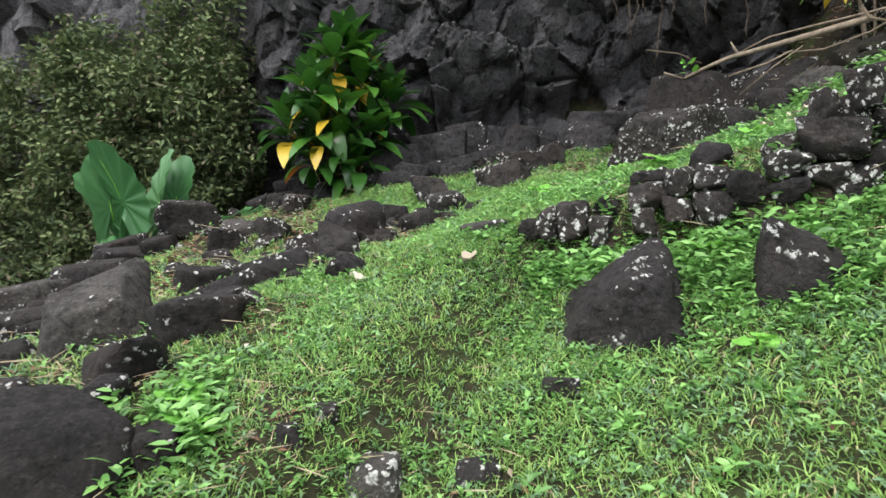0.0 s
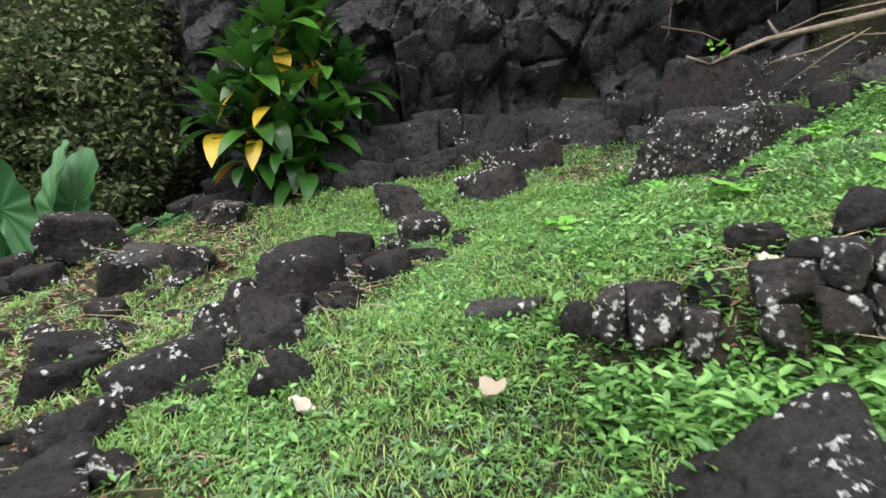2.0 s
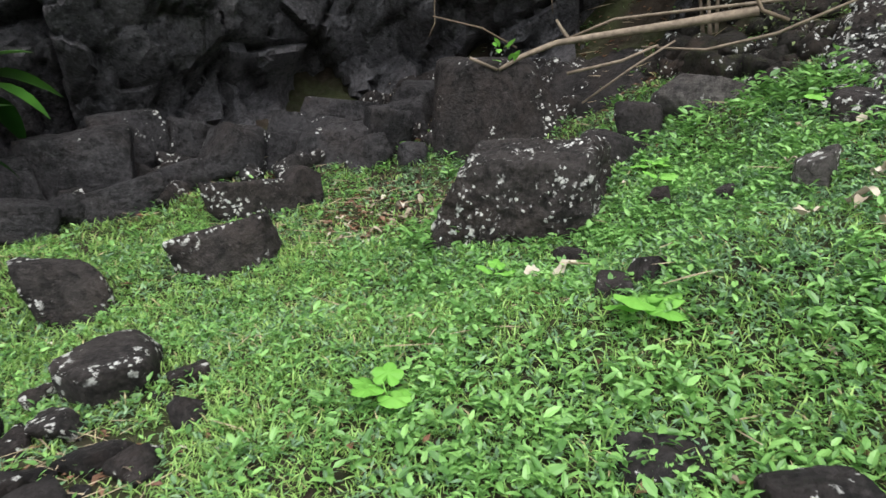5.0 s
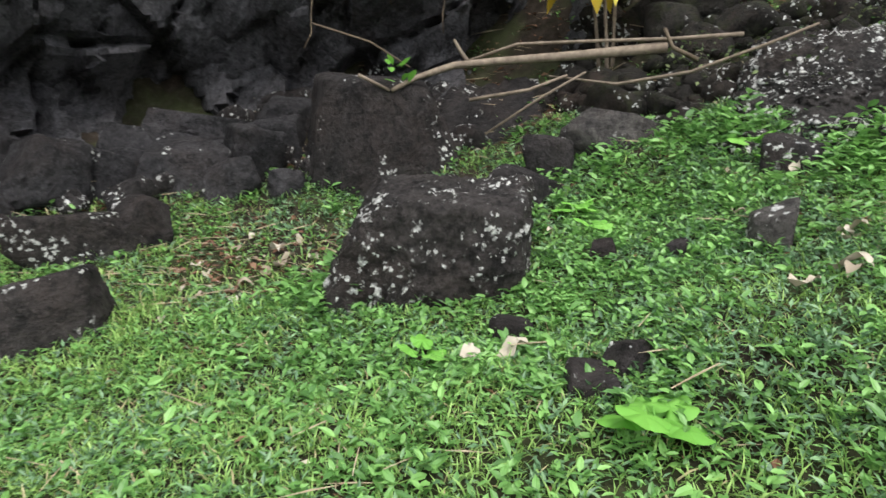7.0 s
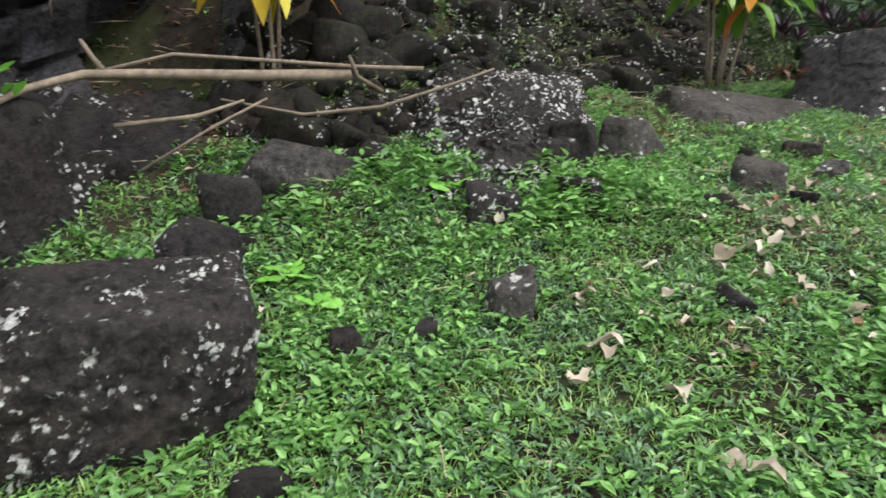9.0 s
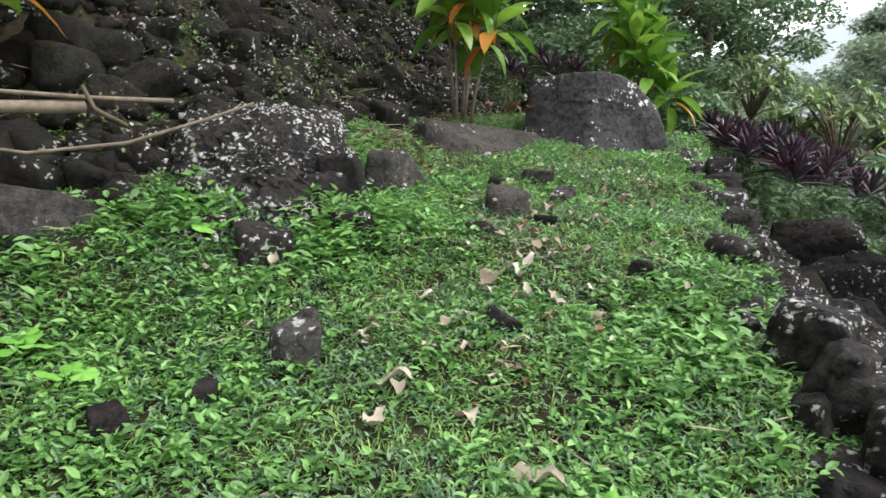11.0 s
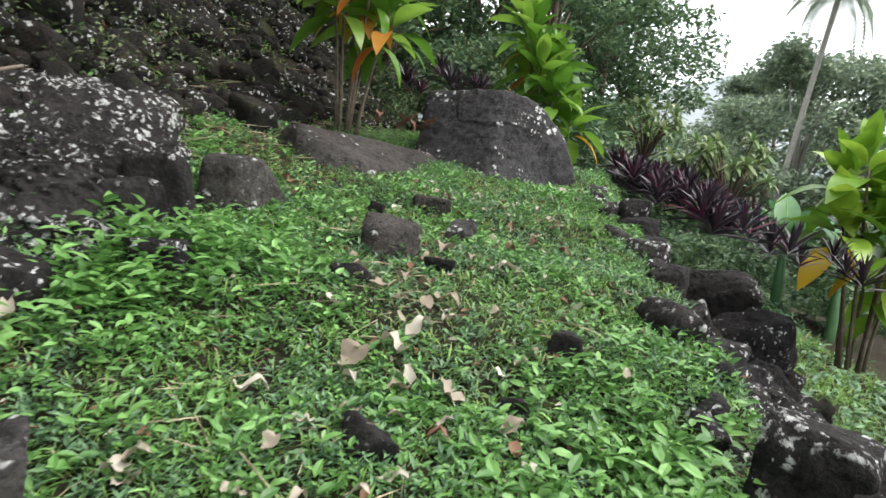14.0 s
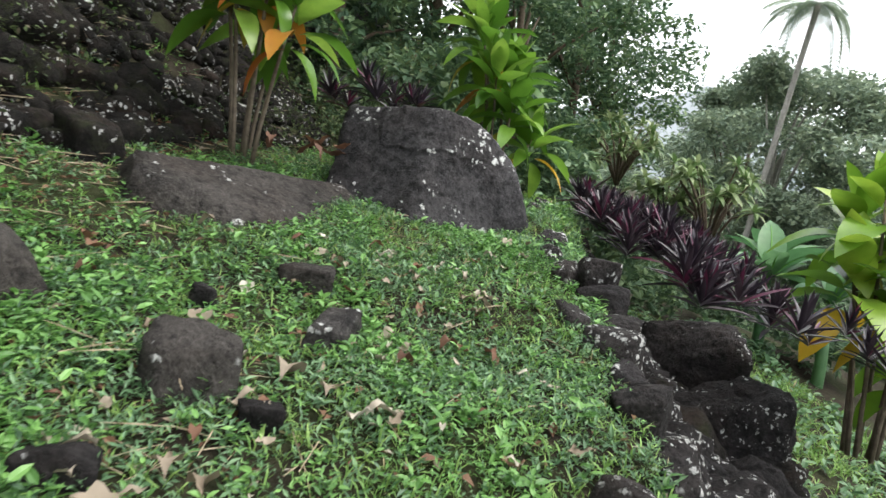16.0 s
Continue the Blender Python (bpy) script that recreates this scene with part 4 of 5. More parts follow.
# ---- fallen branch ----
def fallen_branch():
    top = tagged(new("fallen_branch"), "pale fallen branch with bare twigs lying across the bank", "branch")
    limbs = [([(3.72, 9.5, 2.86), (4.0, 9.52, 2.98), (4.35, 9.4, 3.1), (4.6, 9.15, 3.13), (5.05, 8.5, 3.17), (5.45, 7.95, 3.22)], [.018, .025, .032, .036, .042, .048], BARK),
             ([(4.45, 9.3, 3.11), (4.42, 9.38, 3.22), (4.4, 9.45, 3.33)], [.024, .018, .013], BARK),
             ([(4.4, 9.35, 3.12), (4.75, 9.0, 3.28), (5.1, 8.4, 3.28), (5.45, 7.9, 3.28), (5.75, 7.45, 3.3)], [.012, .014, .015, .017, .02], BARK),
             ([(4.15, 9.0, 2.78), (4.5, 8.65, 2.86), (4.75, 8.45, 2.98)], [.016, .015, .01], BARK),
             ([(4.7, 8.6, 2.98), (4.95, 8.1, 2.9), (5.2, 7.6, 2.98), (5.45, 7.1, 3.18), (5.6, 6.85, 3.3)], [.008, .013, .014, .012, .008], BARK),
             ([(3.45, 9.6, 2.98), (3.7, 9.5, 2.86)], [.017, .014], BARK),
             ([(3.4, 10.2, 3.45), (3.8, 9.9, 3.3), (4.05, 9.65, 3.08)], [.009, .01, .008], BARK_DARK),
             ([(4.25, 8.9, 2.5), (4.55, 8.55, 2.8), (4.8, 8.3, 3.0)], [.01, .011, .009], BARK),
             ([(5.3, 7.9, 3.35), (5.35, 7.85, 3.2), (5.5, 7.7, 3.1)], [.015, .018, .02], BARK_DARK)]
    for pts, rad, mat in limbs:
        child("limb" if rad[-1] > .03 else "twig", tube_mesh("limb", pts, rad, mat, 8), top)
    data = ti_leaf(0, BIGLEAF)
    r = random.Random(2)
    for k in range(9):
        s = r.uniform(.09, .15)
        child("leaf", data, top, Matrix.Translation((3.75 + r.uniform(-.1, .12), 9.48 + r.uniform(-.05, .05), 2.95 + r.uniform(-.03, .12))) @ Euler((0, -r.uniform(-.3, 1), r.uniform(0, 6.28))).to_matrix().to_4x4() @ Matrix.Diagonal((s, s * 1.6, s, 1)), "fresh yellow-green leaf")


fallen_branch()

r = random.Random(71)
for k in range(9):
    x, y = r.uniform(3.2, 5.4), r.uniform(10.9, 11.2)
    y -= max(0, x - 4) * .55
    z = r.uniform(4.6, 5.4)
    pts = [(x, y, z)]
    for _ in range(6):
        pts.append((pts[-1][0] + r.uniform(-.1, .1), pts[-1][1] + r.uniform(-.06, .03), pts[-1][2] - r.uniform(.12, .3)))
    tagged(new("hanging_root", tube_mesh("hanging_root", pts, [.006] * 7, BARK_DARK, 5)), "thin dry root hanging down the cliff face", "root", "hanging roots")


# ---- litter ----
def crumpled(seed, mat, w=0.28):
    rr = np.random.default_rng(seed)
    v, f = leaf_shape(w, 0.5, 0.1, 8, 0.5)
    v = v + rr.normal(size=v.shape) * np.array([.008, .015, .05])
    v[:, 1] *= 0.8 + 0.35 * np.sin(v[:, 0] * 9 + rr.uniform(0, 6))
    v[:, 2] += 0.17 * np.sin(v[:, 0] * rr.uniform(4, 8) + rr.uniform(0, 6))
    return raw_mesh("dead_leaf", v, f, mat)


DEAD = [crumpled(k, DRY, 0.22 + .02 * k) for k in range(6)]
DEAD_RED = [crumpled(20 + k, RUST) for k in range(3)]


def dead_leaf(x, y, s, yaw, k, red=False, up=0.05):
    ob = new("dead_leaf", (DEAD_RED if red else DEAD)[k % (3 if red else 6)])
    s *= 0.85
    ob.matrix_world = pose(x, y, ground_z(x, y) + up, 8 * math.sin(k * 3.1), 10 * math.cos(k * 1.7), yaw) @ Matrix.Diagonal((s, s, s, 1))
    tagged(ob, "curled rusty brown dead leaf" if red else "curled pale dry leaf lying on the weeds", "dead leaf", "dead leaves")


for k, (x, y, s) in enumerate(((3.34, 5.91, .24), (3.42, 5.84, .22), (3.22, 5.98, .2), (2.87, 5.49, .2), (2.82, 5.55, .16), (3.1, 5.62, .18), (4.2, 5.64, .16), (4.76, 6.6, .17), (4.58, 7.02, .15), (2.23, 6.91, .22), (2.15, 6.95, .16),
                               (4.41, 5.24, .22), (4.48, 5.18, .2), (5.33, 4.32, .18), (3.75, 6.05, .18), (3.82, 6.0, .14), (-0.62, 4.68, .17), (0.21, 4.44, .2), (0.04, 6.85, .15), (3.5, 7.62, .13), (4.95, 5.0, .2), (5.05, 4.85, .17), (5.2, 5.3, .18), (5.6, 4.6, .2), (4.75, 4.75, .17), (4.55, 4.95, .2), (4.2, 5.0, .18), (3.95, 4.85, .15), (2.35, 9.1, .2), (2.5, 9.3, .17), (2.1, 8.9, .18), (3.6, 4.4, .15), (3.9, 3.95, .13), (1.0, 4.65, .15), (1.6, 4.7, .2))):
    dead_leaf(x, y, s * 1.05, k * 77, k)
r = random.Random(15)
for k in range(120):
    x = r.uniform(3.4, 7.4)
    y = 5.3 - .42 * (x - 3.4) + r.gauss(0, .55)
    dead_leaf(x, y, r.uniform(.07, .15), r.uniform(0, 360), k, r.random() < .2, r.uniform(.03, .07))
for k in range(45):
    dead_leaf(2.35 + r.gauss(0, .5), 9.25 + r.gauss(0, .45), r.uniform(.08, .17), r.uniform(0, 360), k, r.random() < .3, 0.03)
for k in range(40):
    x, y = r.uniform(5.5, 9), r.uniform(4.2, 7.6)
    dead_leaf(x, y, r.uniform(.08, .16), r.uniform(0, 360), k, r.random() < .5)
for x, y, s in ((8.55, 4.15, .3), (8.45, 4.3, .26), (8.6, 4.0, .24), (8.3, 4.55, .2), (8.7, 4.25, .28)):
    dead_leaf(x, y, s, s * 900, int(s * 100), True, 0.4)


# ---- ground cover ----
KITE = np.array([(0, 0, 0), (.45, -.17, .05), (1, 0, -.06), (.45, .17, .05)]), np.array([(0, 1, 2), (0, 2, 3)])
BLADE = np.array([(0, -.035, 0), (0, .035, 0), (.55, .05, .05), (.55, -.05, .05), (1, 0, -.12)]), np.array([(0, 3, 2), (0, 2, 1), (3, 4, 2)])
OVAL = np.array([(0, 0, 0), (.3, -.2, .05), (.68, -.17, .03), (1, 0, -.1), (.68, .17, .03), (.3, .2, .05), (.5, 0, 0)]), np.array([(0, 1, 6), (1, 2, 6), (2, 3, 6), (3, 4, 6), (4, 5, 6), (5, 0, 6)])


def patch(x, y, k=0.0):
    """Smooth patchiness between 0 and 1."""
    return 0.5 + 0.25 * (np.sin(1.9 * x + 2.3 * y + k) * np.cos(2.7 * x - 1.4 * y + 2 * k) + np.sin(3.9 * x - 3.1 * y + 3 * k) * np.cos(4.7 * y + 1.3 * x + k))


BARE = [(-.45, 6.9, .55, .9), (-1.15, 5.7, .5, .85), (-1.1, 6.8, .7, .8), (1.5, 4.85, .32, .85), (2.0, 4.6, .3, .85), (-2.4, 4.8, .8, .7), (2.3, 9.25, .75, .8), (-2.9, 6.3, 1.5, .7), (-1.3, 4.1, .4, .8), (-0.1, 6.95, .4, .9), (-.75, 6.3, .6, .9), (1.4, 11.3, .8, .8), (7.6, 5.6, .9, .8), (4.9, 4.9, .55, .35), (-1.0, 2.9, .35, .7), (1.35, 4.75, .3, .7)]
LUSH = [(1.7, 3.6, .7), (2.4, 3.5, .8), (3.6, 4.6, .6), (4.3, 8.0, .8), (4.0, 6.9, .8), (3.0, 6.9, .6), (1.6, 5.7, .9), (-.9, 2.2, .4), (5.2, 5.9, .6), (2.0, 7.4, .6), (6.2, 5.5, .5), (2.6, 5.2, .6)]


def cover(n, box, seed, want):
    g = np.random.default_rng(seed)
    x, y = g.uniform(box[0], box[2], n), g.uniform(box[1], box[3], n)
    keep = g.random(n) < want(x, y)
    return x[keep], y[keep], g


def bareness(x, y):
    b = np.zeros_like(x)
    for cx, cy, rad, s in BARE:
        b = np.maximum(b, s * np.exp(-(((x - cx) ** 2 + (y - cy) ** 2) / rad**2) ** 2))
    e, _ = along(CLIFF, x, y)
    b = np.maximum(b, 0.97 * smooth(-1.7, -0.9, e))
    b = np.maximum(b, 0.8 * smooth(5.6, 6.2, x) * smooth(-3.4, -2.6, e))
    b = np.maximum(b, smooth(-1.2, -1.9, x) * (0.55 + 0.4 * smooth(-0.25, 0.25, 0.45 - patch(x, y, 2.0))))
    d, run = along(EDGE, x, y)
    b = np.maximum(b, 0.93 * smooth(4.0, 5.0, run) * smooth(0.02, -.12, d))
    return b


def lushness(x, y):
    v = np.zeros_like(x)
    for cx, cy, rad in LUSH:
        v = np.maximum(v, np.exp(-((x - cx) ** 2 + (y - cy) ** 2) / rad**2))
    return v


def near(x, y):
    """1 beside the walked line, falling off away from it."""
    d, _ = along([(0, 0), (-.2, 3.7), (.4, 5), (.8, 6.1), (3.2, 4.9), (9, 2)], x, y)
    return 1 - 0.72 * smooth(1.6, 5.0, np.abs(d))


def sprigs(x, y, g, per, shape, lo, hi, pitch, mat, name, label, lift=0.0, rise=0.5):
    """Whorls of leaves at each place, joined."""
    n = len(x)
    far = 1 + 0.6 * (1 - near(x, y))
    z = height(x, y)
    tall = g.uniform(lo, hi, n) * far
    yaw = np.repeat(g.uniform(0, 6.28, n), per) + np.tile(np.arange(per) * 2.4, n) + g.normal(0, .3, n * per)
    step = np.tile(np.linspace(0, 1, per), n)
    place = np.stack([np.repeat(x, per), np.repeat(y, per), np.repeat(z + lift, per) + step * np.repeat(tall, per) * rise], -1)
    place[:, :2] += g.normal(0, .012, (n * per, 2))
    size = np.repeat(tall, per) * g.uniform(.7, 1.15, n * per)
    rot = turns(yaw, np.radians(g.uniform(*pitch, n * per)), g.normal(0, .35, n * per))
    v, f = spread(shape[0], shape[1], place, rot, size)
    tagged(new(name, raw_mesh(name, v, f, mat, False)), label, "weeds" if "weed" in name or "herb" in name else "litter" if "litter" in name or name == "straw" else "grass", kind="stuff")


BOX = (-6.5, 0.6, 11.0, 12.3)
x, y, g = cover(260000, BOX, 1, lambda x, y: near(x, y) * (1 - bareness(x, y)) * (0.6 + .4 * patch(x, y, 5)) * (1 - .45 * lushness(x, y)) * (1 - .6 * smooth(2.0, 3.2, x)))
sprigs(x, y, g, 4, BLADE, .035, .085, (5, 70), GRASS, "grass", "short bright green creeping grass on the path", 0, .2)
x, y, g = cover(170000, BOX, 2, lambda x, y: near(x, y) * (1 - bareness(x, y)) * (0.3 + .7 * smooth(.3, .7, patch(x, y, 1))) * (0.4 + .6 * smooth(1.4, 2.8, x)))
sprigs(x, y, g, 5, KITE, .025, .055, (-5, 55), HERB, "low_herb", "low dark green creeping herbs with small pointed leaves", .01, .7)
x, y, g = cover(95000, BOX, 3, lambda x, y: near(x, y) * (1 - bareness(x, y)) * np.clip(lushness(x, y) * .62 + .38 * smooth(.52, .72, patch(x, y, 9)) * (.25 + .75 * smooth(.8, 2.4, x)) + .035, 0, 1))
sprigs(x, y, g, 6, OVAL, .034, .072, (-10, 45), WEED, "broad_weed", "bright green broad-leaved weeds with pointed leaves", .015, .8)
x, y, g = cover(46000, (-1.6, 2.6, 8.5, 10.5), 21, lambda x, y: near(x, y) * (1 - bareness(x, y)) * smooth(.35, .65, patch(x, y, 3)))
sprigs(x, y, g, 5, KITE, .022, .045, (-10, 40), WEED, "small_weed", "dense small oval-leaved weeds covering the slope", .02, .9)
# rougher cover on the lower ground, off the path
x, y, g = cover(30000, (-7, -5, 12, 3.4), 11, lambda x, y: np.where((along(EDGE, x, y)[0] < -2.2) & ((x > 2.2) | (y < .6)) | (y < .6), .75 * patch(x, y, 4), 0))
sprigs(x, y, g, 4, BLADE, .08, .17, (10, 70), GRASS, "rough_grass", "rough grass on the lower ground", 0, .2)
x, y, g = cover(7000, (-7, -5, 12, 3.4), 12, lambda x, y: np.where((along(EDGE, x, y)[0] < -2.2) & ((x > 2.2) | (y < .6)) | (y < .6), .6 * (1 - .6 * patch(x, y, 4)), 0))
sprigs(x, y, g, 6, OVAL, .07, .14, (-10, 45), HERB, "rough_weed", "coarse dark green weeds below the terrace", .02, 1.2)
# taller clumps by the wall, the rocks and the edge
TALL = [(1.0, 4.3, .3), (1.5, 4.1, .3), (2.1, 3.8, .3), (.7, 4.5, .2), (5.0, 7.3, .25), (5.2, 6.0, .25), (4.7, 6.3, .25), (3.9, 2.9, .4), (4.4, 2.6, .4), (1.25, 4.2, .3), (1.9, 3.8, .35), (2.55, 3.5, .4), (1.5, 3.9, .3), (-1.4, 3.1, .2), (-1.3, 2.8, .2), (1.3, 4.35, .25), (1.75, 4.1, .25), (4.5, 8.1, .5), (3.9, 4.3, .35), (3.4, 4.6, .4), (5.0, 6.2, .3), (2.2, 8.3, .25)]
gt = np.random.default_rng(77)
xy = np.concatenate([np.array((cx, cy)) + gt.normal(0, rad, (46, 2)) * .7 for cx, cy, rad in TALL])
sprigs(xy[:, 0], xy[:, 1], gt, 9, OVAL, .055, .1, (-15, 40), WEED, "tall_weed", "tall clumps of bright green pointed weeds", .02, 1.5)
# strays on the bare parts
x, y, g = cover(6000, BOX, 4, lambda x, y: near(x, y) * .8)
sprigs(x, y, g, 5, OVAL, .035, .065, (0, 45), WEED, "stray_weed", "scattered green weeds on stony ground", .02, 1.0)
# straw and stalks
x, y, g = cover(9000, BOX, 5, lambda x, y: near(x, y) * (.08 + .9 * bareness(x, y) * smooth(0, 1, 1.2 - .0 * x) + .25 * np.exp(-((x - 4.9) ** 2 + (y - 4.9) ** 2))))
STALK = np.array([(0, -.012, .0), (0, .012, .0), (1, .008, .02), (1, -.008, .02), (.5, 0, .035)]), np.array([(0, 3, 4), (3, 2, 4), (2, 1, 4), (1, 0, 4)])
sprigs(x, y, g, 2, STALK, .10, .28, (-8, 14), STRAW, "straw", "dry straw and broken stalks on the ground", .02, .1)

# small leaf litter on the bare soil
for name, mat, n, seed in (("leaf_litter", RUST, 26000, 6), ("pale_litter", DRY, 6000, 7)):
    x, y, g = cover(n, (-5, 2, 10, 12), seed, lambda x, y: .1 + .85 * np.maximum(bareness(x, y), .6 * np.exp(-((x - 4.9) ** 2 + (y - 4.9) ** 2) / 1.2)))
    sprigs(x, y, g, 1, (KITE[0] * np.array((1, 1.3, 2)), KITE[1]), .03, .085, (-20, 30), mat, name, "small dead leaves scattered over bare soil", .02, .1)

# pale big-leaved seedlings
def lobed_leaf():
    """A broad five-lobed leaf with its stalk at the origin."""
    v, f, n = [(.42, 0, 0)], [], 40
    for ring in (.5, 1.0):
        for k in range(n):
            a = 2 * math.pi * k / n - math.pi
            rad = (.42 + .13 * abs(math.cos(2.5 * a)) ** .6) * (1 - .7 * math.exp(-((abs(a) - math.pi) / .25) ** 2)) * ring
            v.append((.42 + rad * math.cos(a) * 1.1, rad * math.sin(a) * 1.05, -.10 * ring * ring + .035 * math.cos(5 * a) * ring))
    for k in range(n):
        j = (k + 1) % n
        f += [(0, 1 + k, 1 + j), (1 + k, 1 + n + k, 1 + n + j), (1 + k, 1 + n + j, 1 + j)]
    return raw_mesh("leaf", np.array(v), np.array(f), BIGLEAF)


SEEDLING = lobed_leaf()
r = random.Random(44)
for x, y, s, n in ((2.14, 6.1, .2, 5), (2.3, 8.15, .16, 3), (3.87, 7.68, .17, 4), (4.95, 7.0, .17, 4), (1.02, 6.45, .15, 5), (4.75, 6.75, .14, 3), (3.6, 7.35, .13, 3), (2.65, 5.3, .13, 3), (1.5, 3.0, .12, 4), (-1.4, 3.1, .13, 7), (-1.25, 2.85, .13, 7), (2.05, 7.15, .12, 4), (1.7, 4.0, .13, 4)):
    top = tagged(new("seedling"), "seedling with pale green broad leaves", "plant", "seedlings")
    top.matrix_world = pose(x, y, ground_z(x, y))
    child("stem", tube_mesh("stem", [(0, 0, -.02), (.01, 0, .06), (0, .01, .12)], [.006, .005, .003], BIGLEAF, 5), top)
    for k in range(n):
        child("leaf", SEEDLING, top, Matrix.Translation((0, 0, .07 + .05 * k / n)) @ Euler((r.uniform(-.3, .3), -radians(r.uniform(-5, 30)), k * 2.4)).to_matrix().to_4x4() @ Matrix.Translation((.03, 0, 0)) @ Matrix.Diagonal((s * .8, s * .8, s * .8, 1)))


# ---- trees and the hillside ----
def crown_leaves(blobs, per, size, g, flat=0.55):
    """Leaf clumps around many centres: (x, y, z, radius)."""
    places, sizes = [], []
    for bx, by, bz, br in blobs:
        n = int(2.3 * per * br * br)
        d = g.normal(size=(n, 3))
        d /= np.linalg.norm(d, axis=1, keepdims=True)
        places.append(np.array((bx, by, bz)) + d * br * (g.random((n, 1)) ** .35) * np.array((1, 1, flat)))
        sizes.append(g.uniform(.6, 1.2, n) * size)
    p, s = np.concatenate(places), np.concatenate(sizes)
    rot = turns(g.uniform(0, 6.28, len(p)), g.normal(-.2, .5, len(p)), g.normal(0, .6, len(p)))
    return spread(KITE[0] * np.array((1, 1.5, 1)), KITE[1], p, rot, s)


def tree(label, x, y, base, tall, wide, seed, mat, size=0.2, per=160, clumps=46, lean=(0, 0), low=0.3, bark=BARK_DARK):
    g = np.random.default_rng(seed)
    top = tagged(new("tree"), label, "tree", "trees of the valley")
    top.matrix_world = pose(x, y, base)
    pts = [(lean[0] * t * t, lean[1] * t * t, tall * .85 * t - .3) for t in (0, .25, .5, .75, 1)]
    child("trunk", tube_mesh("trunk", pts, [wide * .055, wide * .045, wide * .035, wide * .025, wide * .012], bark, 8), top)
    blobs = []
    for k in range(clumps):
        a, u = g.uniform(0, 6.28), g.random()
        h = tall * (low + (1 - low) * u)
        rad = wide * (0.35 + .65 * math.sin(math.pi * min(1, .15 + .8 * u))) * g.uniform(.45, 1)
        q = (lean[0] * u + rad * math.cos(a), lean[1] * u + rad * math.sin(a), h)
        blobs.append((*q, wide * g.uniform(.16, .34)))
        if k % 4 == 0:
            s = h * g.uniform(.45, .7)
            mid = (lean[0] * u * .5 + q[0] * .45, lean[1] * u * .5 + q[1] * .45, (s + h) / 2 + .1)
            child("limb", tube_mesh("limb", [(lean[0] * (s / tall) ** 2, lean[1] * (s / tall) ** 2, s), mid, q], [wide * .022, wide * .014, .015], bark, 5), top)
    v, f = crown_leaves(blobs, per, size, g)
    child("crown", raw_mesh("crown", v, f, mat, False), top)


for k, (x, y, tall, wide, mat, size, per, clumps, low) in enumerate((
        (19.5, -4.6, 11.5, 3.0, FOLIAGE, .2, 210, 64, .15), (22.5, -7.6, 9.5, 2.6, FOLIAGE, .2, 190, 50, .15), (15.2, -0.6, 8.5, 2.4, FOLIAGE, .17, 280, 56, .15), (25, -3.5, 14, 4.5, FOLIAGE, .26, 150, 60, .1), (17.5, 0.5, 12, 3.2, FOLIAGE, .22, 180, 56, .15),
        (14.5, 3.2, 9.0, 2.6, FOLIAGE, .22, 200, 46, .2), (28, -13, 7, 3.5, FOLIAGE_HAZED, .26, 120, 50, .1), (38, -20, 9.5, 5.5, FOLIAGE_HAZED, .34, 90, 50, .1), (33, -27, 19, 6.0, FOLIAGE_HAZED, .4, 70, 54, .3), (40, -24, 15, 6.0, FOLIAGE_HAZED, .4, 70, 54, .2),
        (27, -30, 17, 6, FOLIAGE_HAZED, .4, 80, 54, .2), (21, -24, 10, 4.5, FOLIAGE_HAZED, .32, 100, 48, .2), (15.5, -15.5, 7.5, 3.0, FOLIAGE, .24, 140, 44, .2), (12.5, -13, 6.0, 2.6, FOLIAGE, .22, 150, 40, .2), (46, -38, 24, 8, FOLIAGE_HAZED, .5, 60, 60, .2), (24, -38, 17, 7, FOLIAGE_HAZED, .5, 60, 50, .2))):
    tree("leafy green tree on the valley side" if mat is FOLIAGE else "green tree far down the valley, haze painted into its leaves", x, y, ground_z(x, y), tall, wide, 100 + k, mat, size, per, clumps, (0, 0), low, TRUNK if k in (8, 9) else BARK_DARK)


tree("tree with a dense crown above the bank", 12.6, 6.6, ground_z(12.6, 6.6), 6.5, 3.2, 77, FOLIAGE, .28, 150, 60, (-1.0, -1.2), .4)


